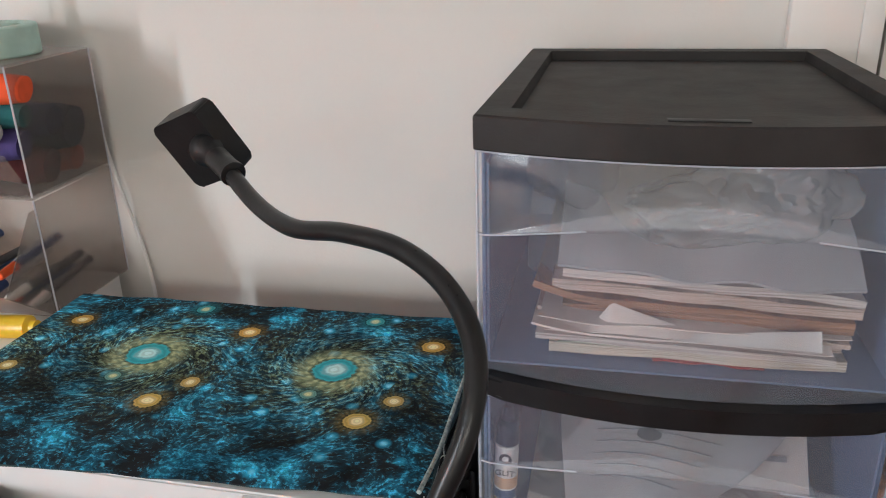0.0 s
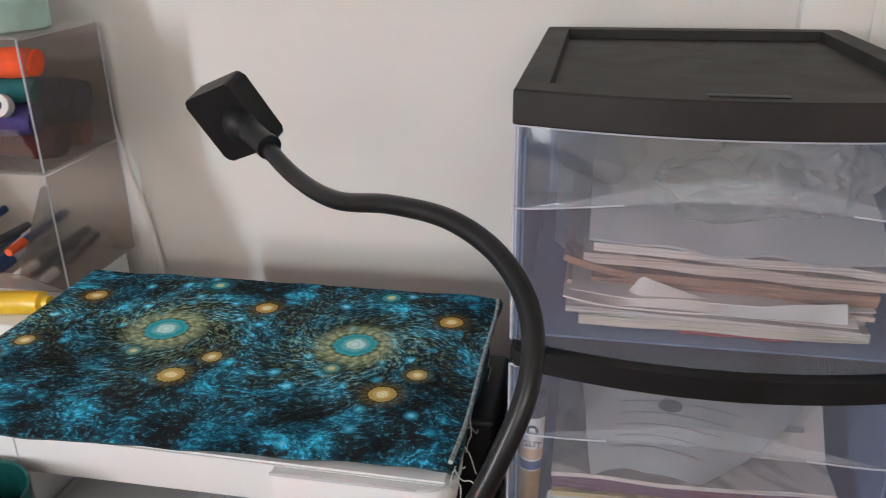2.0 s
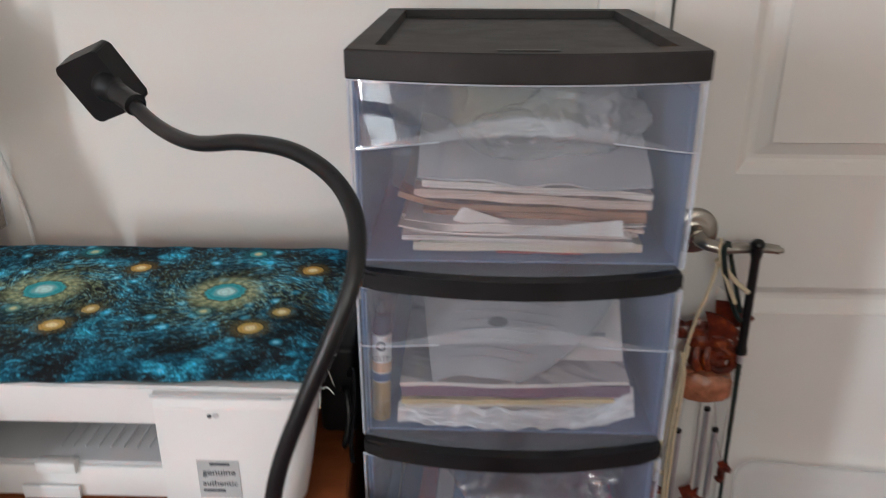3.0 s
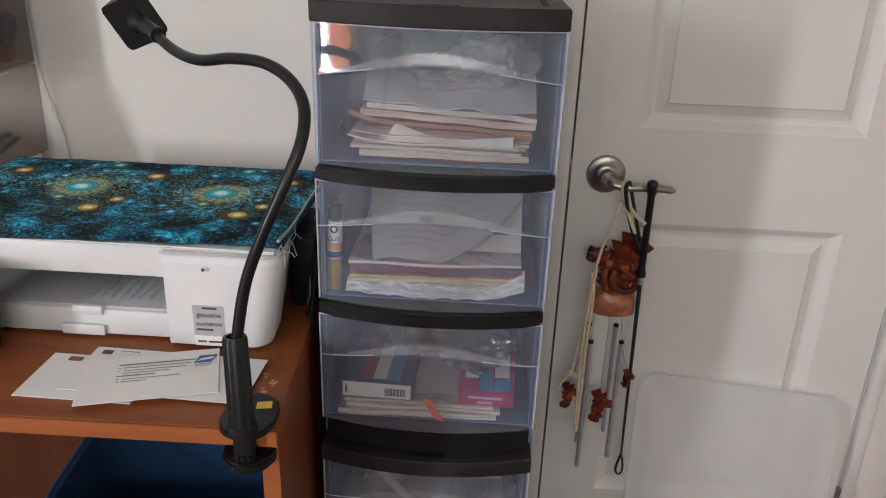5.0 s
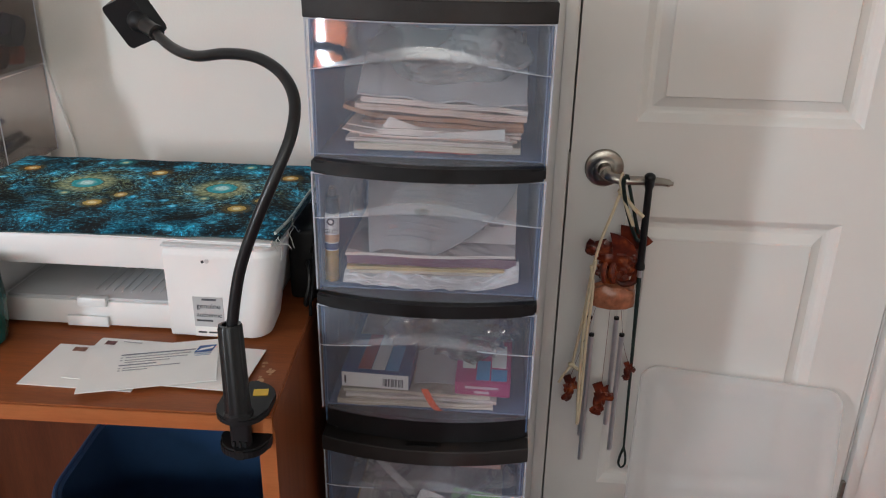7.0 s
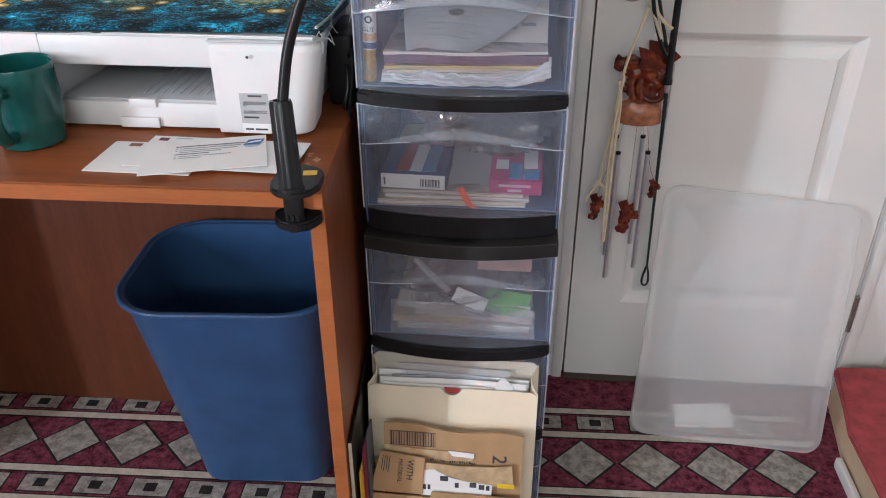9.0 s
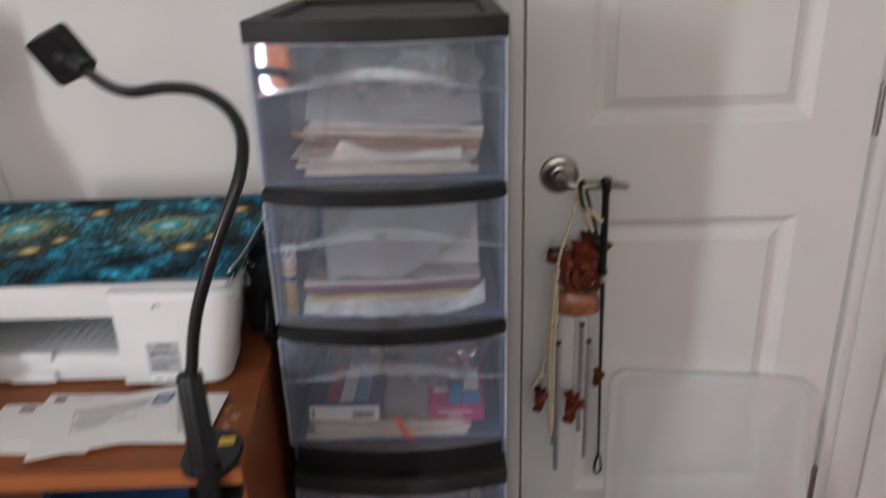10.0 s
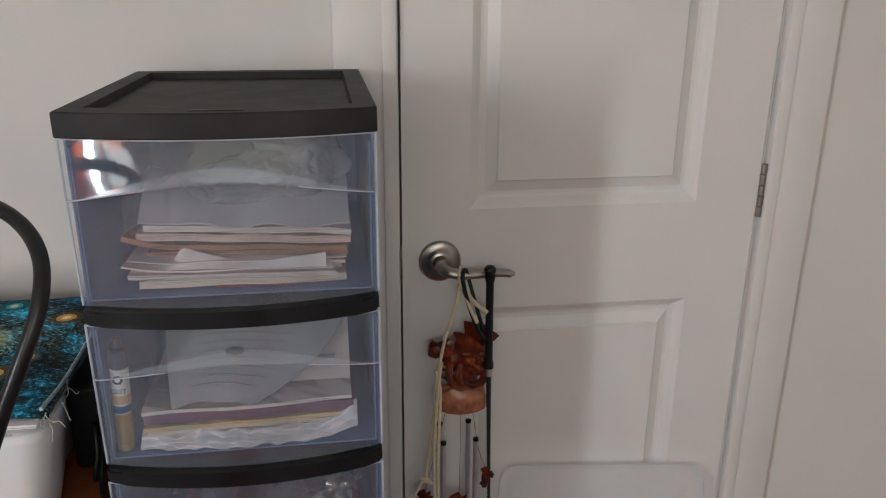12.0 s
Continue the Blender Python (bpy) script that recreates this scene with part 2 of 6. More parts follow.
def tube(pts, r, seg=12, bm=None, n=8, flat=1.0, mi=0):
    """A round cord or bar along a smooth line; r may be a function of 0..1."""
    line = spline(pts, n) if n else [Vector(q) for q in pts]
    tmp = bmesh.new()
    rings, side = [], None
    for i, q in enumerate(line):
        d = (line[min(i + 1, len(line) - 1)] - line[max(i - 1, 0)]).normalized()
        if side is None:
            side = d.orthogonal().normalized()
        side = (side - d * side.dot(d)).normalized()
        up = d.cross(side)
        rr = r(i / (len(line) - 1)) if callable(r) else r
        rings.append([tmp.verts.new(q + side * rr * math.cos(a) + up * rr * flat * math.sin(a)) for a in (2 * math.pi * k / seg for k in range(seg))])
    for a, b in zip(rings, rings[1:]):
        for i in range(seg):
            tmp.faces.new((a[i], a[(i + 1) % seg], b[(i + 1) % seg], b[i]))
    tmp.faces.new(rings[0][::-1])
    tmp.faces.new(rings[-1])
    return join(bm, tmp, None, mi)


def prism(outline, z0, z1, bevel=0.0, bm=None, m=None, mi=0, seg=2):
    """A plate with the given outline in x and y, bevelled."""
    tmp = bmesh.new()
    lo = [tmp.verts.new((x, y, z0)) for x, y in outline]
    hi = [tmp.verts.new((x, y, z1)) for x, y in outline]
    n = len(lo)
    tmp.faces.new(lo[::-1])
    tmp.faces.new(hi)
    for i in range(n):
        tmp.faces.new((lo[i], lo[(i + 1) % n], hi[(i + 1) % n], hi[i]))
    if bevel:
        bmesh.ops.bevel(tmp, geom=tmp.edges[:], offset=bevel, segments=seg, affect="EDGES", clamp_overlap=True)
    return join(bm, tmp, m, mi)


def rounded(w, d, r, k=6, cx=0.0, cy=0.0):
    out = []
    for sx, sy, a0 in ((1, 1, 0), (-1, 1, 90), (-1, -1, 180), (1, -1, 270)):
        for i in range(k + 1):
            a = radians(a0 + 90 * i / k)
            out.append((cx + sx * (w / 2 - r) + r * math.cos(a), cy + sy * (d / 2 - r) + r * math.sin(a)))
    return out


def sheet(fn, nu, nv, thick, bm=None, mi=0):
    """A thin curved sheet with real thickness; fn(u, v) gives its middle, u and v from 0 to 1."""
    tmp = bmesh.new()
    g = [[Vector(fn(i / nu, j / nv)) for j in range(nv + 1)] for i in range(nu + 1)]
    lay = []
    for s in (0.5, -0.5):
        rows_ = []
        for i in range(nu + 1):
            row = []
            for j in range(nv + 1):
                du = g[min(i + 1, nu)][j] - g[max(i - 1, 0)][j]
                dv = g[i][min(j + 1, nv)] - g[i][max(j - 1, 0)]
                nrm = du.cross(dv)
                nrm = nrm.normalized() if nrm.length > 1e-12 else Vector((0, 0, 1))
                row.append(tmp.verts.new(g[i][j] + nrm * thick * s))
            rows_.append(row)
        lay.append(rows_)
    a, b = lay
    for i in range(nu):
        for j in range(nv):
            tmp.faces.new((a[i][j], a[i + 1][j], a[i + 1][j + 1], a[i][j + 1]))
            tmp.faces.new((b[i][j], b[i][j + 1], b[i + 1][j + 1], b[i + 1][j]))
    for i in range(nu):
        tmp.faces.new((a[i][0], b[i][0], b[i + 1][0], a[i + 1][0]))
        tmp.faces.new((a[i][nv], a[i + 1][nv], b[i + 1][nv], b[i][nv]))
    for j in range(nv):
        tmp.faces.new((a[0][j], a[0][j + 1], b[0][j + 1], b[0][j]))
        tmp.faces.new((a[nu][j], b[nu][j], b[nu][j + 1], a[nu][j + 1]))
    return join(bm, tmp, None, mi)


def lettering(name, words, size, mat, parent, m, label=""):
    c = bpy.data.curves.new(name, "FONT")
    c.body, c.size, c.extrude = words, size, 0.0002
    c.align_x = "CENTER"
    ob = new(name, c)
    c.materials.append(mat)
    ob.parent, ob.matrix_basis = parent, m
    if label:
        ob["label"] = label
    return ob


def bars(name, rows_, mat, parent, m, label="", h=0.003):
    """Writing that cannot be read, as thin bars, each a part: rows of (x, y, length)."""
    for x, y, length in rows_:
        ob = part(name, box(x, x + length, y, y + h, 0, 0.0003), mat, parent, label, False)
        ob.matrix_basis = m


# ---- the room ----
WY, DY = 0.985, 0.975


def structure(name, bm, mat, label, category, smooth=False):
    return whole(name, bm, mat, label, category, kind="structure", smooth=smooth)


structure("floor", box(-2.95, 2.4, -2.75, 1.2, -0.02, 0.027), FLOORM, "dark brown wooden floor under the rug", "floor")
structure("ceiling", box(-2.95, 2.4, -2.75, 1.2, 2.45, 2.5), CEIL, "plain white painted ceiling", "ceiling")
bm = box(-2.95, 0.33, WY, WY + 0.10, 0.027, 2.45)
box(0.962, 2.4, WY, WY + 0.10, 0.027, 2.45, bm=bm)
box(0.33, 0.962, WY, WY + 0.10, 2.06, 2.45, bm=bm)
structure("wall_north", bm, WALL, "plain off-white painted wall with a door opening", "wall")
structure("wall_behind_door", box(0.2, 1.1, 1.12, 1.14, 0.027, 2.3), WALL, "plain wall closing the space behind the door", "wall")
structure("wall_east", box(2.3, 2.4, -2.75, WY, 0.027, 2.45), WALL, "plain off-white painted side wall", "wall")
bm = box(-2.95, -2.85, -2.05, WY, 0.027, 2.45)
box(-2.95, -2.85, -2.75, -2.60, 0.027, 2.45, bm=bm)
box(-2.95, -2.85, -2.60, -2.05, -0.008, 0.85, bm=bm)
box(-2.95, -2.85, -2.60, -2.05, 2.25, 2.45, bm=bm)
structure("wall_west", bm, WALL, "plain off-white side wall with a narrow window", "wall")
bm = box(-2.95, -2.52, -2.75, -2.65, 0.027, 2.45)
box(-1.88, -0.85, -2.75, -2.65, 0.027, 2.45, bm=bm)
box(1.15, 2.4, -2.75, -2.65, 0.027, 2.45, bm=bm)
for wx0, wx1 in ((-2.52, -1.88), (-0.85, 1.15)):
    box(wx0, wx1, -2.75, -2.65, -0.008, 0.85, bm=bm)
    box(wx0, wx1, -2.75, -2.65, 2.25, 2.45, bm=bm)
structure("wall_south", bm, WALL, "plain off-white wall with a wide and a narrow window", "wall")

# door casing: a moulded board each side and over the head, with the stop behind
for nm, x0, x1 in (("trim", 0.236, 0.331), ("trim", 0.961, 1.053)):
    bm = box(x0, x1, WY - 0.019, WY - 0.001, 0.027, 2.14, 0.004)
    inner = x1 - 0.022 if x0 < 0.5 else x0
    box(inner, inner + 0.022, WY - 0.023, WY - 0.0195, 0.027, 2.10, 0.0015, bm=bm)
    structure(nm, bm, DOOR, "white painted door casing board", "door casing", True)
structure("trim", box(0.331, 0.961, WY - 0.019, WY - 0.001, 2.065, 2.14, 0.004), DOOR, "white painted casing over the door head", "door casing", True)


def panel_door():
    """A moulded four-panel door: sunk ogee frames round raised fields."""
    x0, x1, z0, z1, y = 0.338, 0.953, 0.040, 2.055, DY
    wide = [(0.449, 0.842, 0.250, 0.862), (0.449, 0.842, 1.040, 1.93)]
    d = thing("door_1", "white painted panel door, closed, with a lever handle", "door", kind="structure")
    bm = bmesh.new()
    prof = [(0.0, 0.0), (0.006, 0.004), (0.015, 0.0125), (0.020, 0.0140), (0.026, 0.0140), (0.044, 0.0055), (0.0465, 0.0020)]
    for px0, px1, pz0, pz1 in wide:
        rings = []
        for ins, deep in prof:
            rings.append([bm.verts.new(c) for c in ((px0 + ins, y + deep, pz0 + ins), (px1 - ins, y + deep, pz0 + ins), (px1 - ins, y + deep, pz1 - ins), (px0 + ins, y + deep, pz1 - ins))])
        for a, b in zip(rings, rings[1:]):
            for i in range(4):
                bm.faces.new((a[i], a[(i + 1) % 4], b[(i + 1) % 4], b[i]))
        bm.faces.new(rings[-1])
    panels = part("panel", bm, DOOR, d, "moulded sunk panels", False)
    bm = bmesh.new()
    t = 0.034
    for a, b, c, e in ((x0, 0.449, z0, z1), (0.842, x1, z0, z1), (0.449, 0.842, z0, 0.250), (0.449, 0.842, 0.862, 1.040), (0.449, 0.842, 1.93, z1)):
        box(a, b, y, y + t, c, e, bm=bm)
    part("slab", bm, DOOR, d, smooth=False)
    hz = 1.057
    for z in (0.25, hz, 1.82):
        bm = bmesh.new()
        for k in range(5):
            cyl(0.0055, 0.0055, z - 0.047 + k * 0.0188, z - 0.047 + k * 0.0188 + 0.0180, 14, 0.001, bm, pose(0.958, y - 0.003, 0))
        box(0.958, 0.968, y - 0.0045, y - 0.0015, z - 0.046, z + 0.046, bm=bm)
        part("hinge", bm, STEEL, d, "nickel hinge")
    part("latch_plate", box(0.3345, 0.337, DY - 0.004, DY + 0.02, 0.923, 0.980, 0.0008), STEEL, d, "nickel strike plate")
    # lever set
    c = pose(0.400, y, 0.953, 90, 0, 0)
    rose = part("rosette", lathe([(0, 0), (0.0355, 0.0005), (0.0355, 0.003), (0.033, 0.0065), (0.024, 0.008), (0.020, 0.0115), (0.0185, 0.013), (0.0135, 0.014), (0.0115, 0.03), (0, 0.03)], 40, None, c), STEEL, d, "round brushed nickel rosette")
    bm = tube([(0.400, y - 0.026, 0.953), (0.401, y - 0.040, 0.952), (0.409, y - 0.049, 0.950), (0.43, y - 0.054, 0.947), (0.46, y - 0.053, 0.947), (0.49, y - 0.050, 0.946), (0.517, y - 0.046, 0.941)], lambda u: 0.0105 * (1 - 0.35 * u) if u < 0.96 else 0.004, 16, None, 8, 0.72)
    part("lever", bm, STEEL, d, "curved brushed nickel lever")
    return d


panel_door()
structure("trim", box(0.3312, 0.3343, DY + 0.003, DY + 0.060, 0.042, 2.062), DOOR, "white painted door jamb beside the latch", "door jamb")
structure("trim", box(0.9572, 0.9608, DY + 0.006, DY + 0.060, 0.042, 2.062), DOOR, "white painted door jamb beside the hinges", "door jamb")
# dark strip laid in for the shadow at the door's foot
structure("door_foot_shade", box(0.336, 0.957, DY - 0.022, DY + 0.030, 0.0375, 0.0395, 0.0008), plain("foot_shade_brown", (0.055, 0.032, 0.020), 0.6, vary=0.25, scale=30), "dark brown strip for the shade under the door", "threshold")


def curtain(y0, y1):
    """Hanging pleated curtain beside the narrow window, glowing with the daylight behind it."""
    bm = sheet(lambda u, v: (-2.775 + 0.022 * math.sin(u * 44), y0 + (y1 - y0) * u, 0.60 + 1.76 * v), 80, 4, 0.003)
    whole("curtain", bm, CURTAIN, "orange cotton curtain drawn beside a narrow window", "curtain", group="window curtains")


CURTAIN = clear("orange_curtain", (0.0, 0.0, 0.0), (0.80, 0.33, 0.11), 0.0, 0.9, 0.0, 0.75)
curtain(-2.36, -1.70)
bm = sheet(lambda u, v: (-2.74 + 0.80 * u, -2.585 + 0.018 * math.sin(u * 52), 1.20 + 1.14 * v), 80, 4, 0.003)
whole("curtain", bm, CURTAIN, "orange cotton curtain drawn up over a window pane", "curtain", group="window curtains")
rod = thing("curtain_rod", "thin steel curtain rod fixed to the wall", "curtain rod", pose(-2.775, -1.96, 2.363))
part("rod", cyl(0.007, 0.007, -0.72, 0.72, 12, 0.001, None, pose(0, 0, 0, 90, 0, 0)), STEEL, rod)
for k in (-0.68, 0.68):
    part("bracket", box(-0.076, 0.004, k - 0.006, k + 0.006, -0.006, 0.006, 0.001), STEEL, rod)

# ---- the rug ----


def rug_mats():
    out = []
    for nm, lo, hi in (("rug_maroon", (0.055, 0.007, 0.017), (0.23, 0.058, 0.088)), ("rug_cream", (0.42, 0.37, 0.30), (0.56, 0.51, 0.44)), ("rug_grey", (0.17, 0.16, 0.145), (0.40, 0.37, 0.33)), ("rug_black", (0.015, 0.012, 0.014), (0.035, 0.03, 0.03))):
        m, t, b = material(nm)
        v = place(t)
        blot = noisy(t, v, 46, 6, 0.75)
        fib = noisy(t, place(t, (900, 250, 250)), 1.0, 2)
        t.links.new(mixed(t, maths(t, "MULTIPLY", fib, 0.35), ramp(t, blot, [(0.38, lo), (0.62, hi)]), (0.6, 0.5, 0.45), "SOFT_LIGHT"), b.inputs["Base Color"])
        b.inputs["Roughness"].default_value = 0.95
        b.inputs["Specular IOR Level"].default_value = 0.1
        bumped(t, b, fib, 0.6, 0.002)
        out.append(m)
    return out


def patterned_rug():
    """Bands of blocks and diamonds woven across the rug's end."""
    bm = box(-1.9, 1.35, -2.2, 1.045, -0.008, 0.0, 0.003)

    def flat(pts, z, mi):
        bm.faces.new([bm.verts.new((x, y, z)) for x, y in pts]).material_index = mi

    def strip(y0, y1, z, mi, x0=-1.88, x1=0.915):
        flat([(x0, y0), (x1, y0), (x1, y1), (x0, y1)], z, mi)

    def blocks(y0, y1):
        strip(y0, y1, 0.0006, 0)
        n = 0
        while -1.85 + n * 0.118 < 0.86:
            x = -1.85 + n * 0.118
            flat([(x, y0 + 0.003), (x + 0.088, y0 + 0.003), (x + 0.088, y1 - 0.003), (x, y1 - 0.003)], 0.0012, 3)
            flat([(x + 0.004, y0 + 0.006), (x + 0.084, y0 + 0.006), (x + 0.084, y1 - 0.006), (x + 0.004, y1 - 0.006)], 0.0018, 2)
            c, h = x + 0.044, (y1 - y0) * 0.2
            flat([(c - 0.013, (y0 + y1) / 2 - h), (c + 0.013, (y0 + y1) / 2 - h), (c + 0.013, (y0 + y1) / 2 + h), (c - 0.013, (y0 + y1) / 2 + h)], 0.0024, 3)
            n += 1

    def edged(y0, y1):
        strip(y0 - 0.004, y1 + 0.004, 0.0006, 3)
        strip(y0, y1, 0.0012, 1)

    def diamonds(y0, y1, px, start):
        mid, hy = (y0 + y1) / 2, (y1 - y0) / 2
        strip(y0, y1, 0.0004, 0)
        n = 0
        while start + n * px < 0.9:
            c = start + n * px
            for s, z, mi in ((1.0, 0.0010, 3), (0.90, 0.0018, 2)):
                a, b = px / 2 * s, hy * s
                flat([(c - a, mid), (c, mid - b), (c + a, mid), (c, mid + b)], z, mi)
            n += 1

    edged(0.873, 0.890)
    blocks(0.816, 0.869)
    edged(0.794, 0.812)
    diamonds(0.648, 0.790, 0.142, 0.399 - 16 * 0.142)
    edged(0.626, 0.644)
    blocks(0.565, 0.622)
    edged(0.543, 0.561)
    diamonds(0.397, 0.539, 0.142, 0.47 - 16 * 0.142)
    edged(0.375, 0.393)
    ob = whole("rug", bm, rug_mats(), "maroon rug with grey diamonds and block borders", "rug", smooth=False)
    ob.matrix_basis = pose(0.3943, -0.0156, 0.035, 0, 0, 1.9) @ Matrix.Diagonal((0.9723, 0.9723, 1, 1)) @ pose(-0.4, 0.0, 0.0)
    return ob


patterned_rug()

# ---- drawer towers ----
TX0, TX1, TF, TB = -0.0405, 0.272, 0.557, 0.945
TC = (TX0 + TX1) / 2


def bow(x, amount=0.024):
    u = (x - TC) / ((TX1 - TX0) / 2)
    return -amount * (1 - u * u)


def bowed_outline(x0, x1, yf, yb, n=14, amount=0.024):
    front = [(x0 + (x1 - x0) * i / n, yf + bow(x0 + (x1 - x0) * i / n, amount)) for i in range(n + 1)]
    return front + [(x1, yb), (x0, yb)]


def grip(w, z1):
    """Heights of the finger grip's gently and strongly arched edges; w from -1 to 1."""
    hump = max(0.0, 1 - abs(w) ** 1.7) ** 1.25
    low = z1 - 0.063 + 0.020 * hump
    return low, low + 0.016 * hump


def drawer_front(z0, z1):
    """Milky front panel: bowed, with an arched finger grip that slopes out to a straight lip."""
    def fn(u, v):
        w = (u - 0.5) * 2
        x = TX0 + (TX1 - TX0) * u
        low, arch = grip(w, z1)
        # rows of the grid follow the grip's two edges
        if v <= 0.5:
            z = z0 + (low - 0.004 - z0) * v / 0.5
        elif v <= 0.55:
            z = low - 0.004 + 0.004 * (v - 0.5) / 0.05
        elif v <= 0.8:
            z = low + (arch - low) * (v - 0.55) / 0.25
        else:
            z = arch + (z1 - arch) * (v - 0.8) / 0.2
        side = min(1.0, (1 - abs(w)) * 40)
        if z < low - 0.004:
            k = 0.0
        elif z <= low:
            k = (z - low + 0.004) / 0.004
        else:
            k = 1 - 0.9 * (z - low) / (z1 - low) - (0.12 * (arch - low) / 0.016 * min(1.0, (z - low) / max(arch - low, 1e-4)) if arch - low > 1e-4 else 0.0)
        return (x, TF + bow(x) + 0.004 * (1 - (z - z0) / (z1 - z0)) - 0.0074 * k * side, z)
    bm = sheet(fn, 44, 40, 0.0016)
    for f in bm.faces:
        c = f.calc_center_median()
        low, arch = grip((c.x - TC) / ((TX1 - TX0) / 2), z1)
        f.material_index = 1 if low < c.z < arch - 0.0008 else 0
    return bm


def tower_unit(top, hidden_top=False):
    """Three-drawer unit: black cap, rails and base, smoky side frames and clear drawers."""
    t = thing("drawer_tower", "three-drawer storage tower of clear plastic with black frame", "drawer tower", pose(0, 0, 0), "stacked drawer towers")
    # cap with a sunk tray on top
    x0, x1, y1 = TX0 - 0.001, TX1 + 0.001, 0.944
    rim = 0.024
    outer = bowed_outline(x0, x1, 0.5515, y1)
    inner = bowed_outline(x0 + rim, x1 - rim, 0.582, y1 - rim, amount=0.020)
    tmp = bmesh.new()
    def ring(pts, z):
        return [tmp.verts.new((x, y, z)) for x, y in pts]
    low = [ring(inner, top - 0.026), ring([(x + (TC - x) * 0.01, y + (0.75 - y) * 0.008) for x, y in outer], top - 0.026), ring(outer, top - 0.0245), ring(outer, top - 0.0015), ring([(x + (TC - x) * 0.008, y + (0.75 - y) * 0.006) for x, y in outer], top), ring(inner, top), ring([(x + (TC - x) * 0.012, y + (0.75 - y) * 0.01) for x, y in inner], top - 0.0095)]
    for a, b in zip(low, low[1:]):
        for i in range(len(a)):
            j = (i + 1) % len(a)
            tmp.faces.new((a[i], a[j], b[j], b[i]))
    tmp.faces.new(low[-1])
    for v in tmp.verts:
        v.co.z -= max(0.0, v.co.y - 0.56) * 0.018
    bm = tmp
    cap = part("cap", bm, BLACKTOP, t, "dusty black plastic cap with sunk tray")
    part("maker_mark", box(TC - 0.026, TC + 0.026, 0.540, 0.548, top, top + 0.0008, 0.0003), BLACK, cap)
    zs = [(top - 0.0262, top - 0.2050), (top - 0.2258, top - 0.4000), (top - 0.4215, top - 0.5970)]
    for x, s in ((TX0 + 0.002, 1), (TX1 - 0.002, -1)):
        bm = box(min(x, x + s * 0.003), max(x, x + s * 0.003), TF + 0.012, 0.940, top - 0.628, top - 0.028, 0.001)
        part("side_frame", bm, FRAMEM, t, "smoky blue plastic side")
    for i, (z1, z0) in enumerate(zs):
        zb = top - 0.640 if i == 2 else z0 - 0.0205
        rail = prism(bowed_outline(TX0 + 0.001, TX1 - 0.001, TF - 0.006 if i < 2 else TF + 0.016, TF + 0.045 if i < 2 else 0.940, amount=0.025), zb, z0 - 0.0015, 0.0035)
        part("base" if i == 2 else "rail", rail, BLACK, t, "black plastic rail")
        for rx in (TX0 + 0.006, TX1 - 0.021):
            part("runner", box(rx, rx + 0.015, TF + 0.046, 0.935, z0 - 0.018, z0 - 0.002, 0.001), BLACK, t)
        bx0, bx1, w = TX0 + 0.008, TX1 - 0.008, 0.0018
        bm = box(bx0, bx1, TF + 0.010, 0.93, z0 + 0.001, z0 + 0.001 + w)
        box(bx0 - w, bx0, TF + 0.010, 0.93, z0 + 0.001, z1 - 0.012, bm=bm)
        box(bx1, bx1 + w, TF + 0.010, 0.93, z0 + 0.001, z1 - 0.012, bm=bm)
        box(bx0, bx1, 0.93, 0.93 + w, z0 + 0.001, z1 - 0.012, bm=bm)
        drawer = part("drawer", bm, BOXM, t, "milky plastic drawer box", False)
        part("front_panel", drawer_front(z0, z1), [CLEAR, GRIP], drawer, "clear milky bowed drawer front")
        bm = bmesh.new()
        for u0, u1 in ((0.01, 0.26), (0.74, 0.99)):
            pts = []
            for k in range(11):
                u = u0 + (u1 - u0) * k / 10
                w = (u - 0.5) * 2
                x = TX0 + (TX1 - TX0) * u
                pts.append((x, TF + bow(x) + 0.0014 - 0.0074 * min(1.0, (1 - abs(w)) * 40) - 0.0008, grip(w, z1)[0]))
            tube(pts, 0.0007, 6, bm, 0)
        for x in (TX0 + 0.0006, TX1 - 0.0006):
            tube([(x, TF + 0.004, z0), (x, TF + 0.0015, (z0 + z1) / 2), (x, TF - 0.0005, z1)], 0.0014, 6, bm, 4)
        tube([(TX0 + (TX1 - TX0) * k / 20, TF + bow(TX0 + (TX1 - TX0) * k / 20) - 0.0004, z1 - 0.0008) for k in range(21)], 0.0012, 6, bm, 0)
        part("pull_lip", bm, RIM, drawer, "bright edge of the arched finger grip")
    return t


TOP2 = 1.278 - 0.644
tower_unit(1.278)
tower_unit(TOP2)

# ---- desk ----


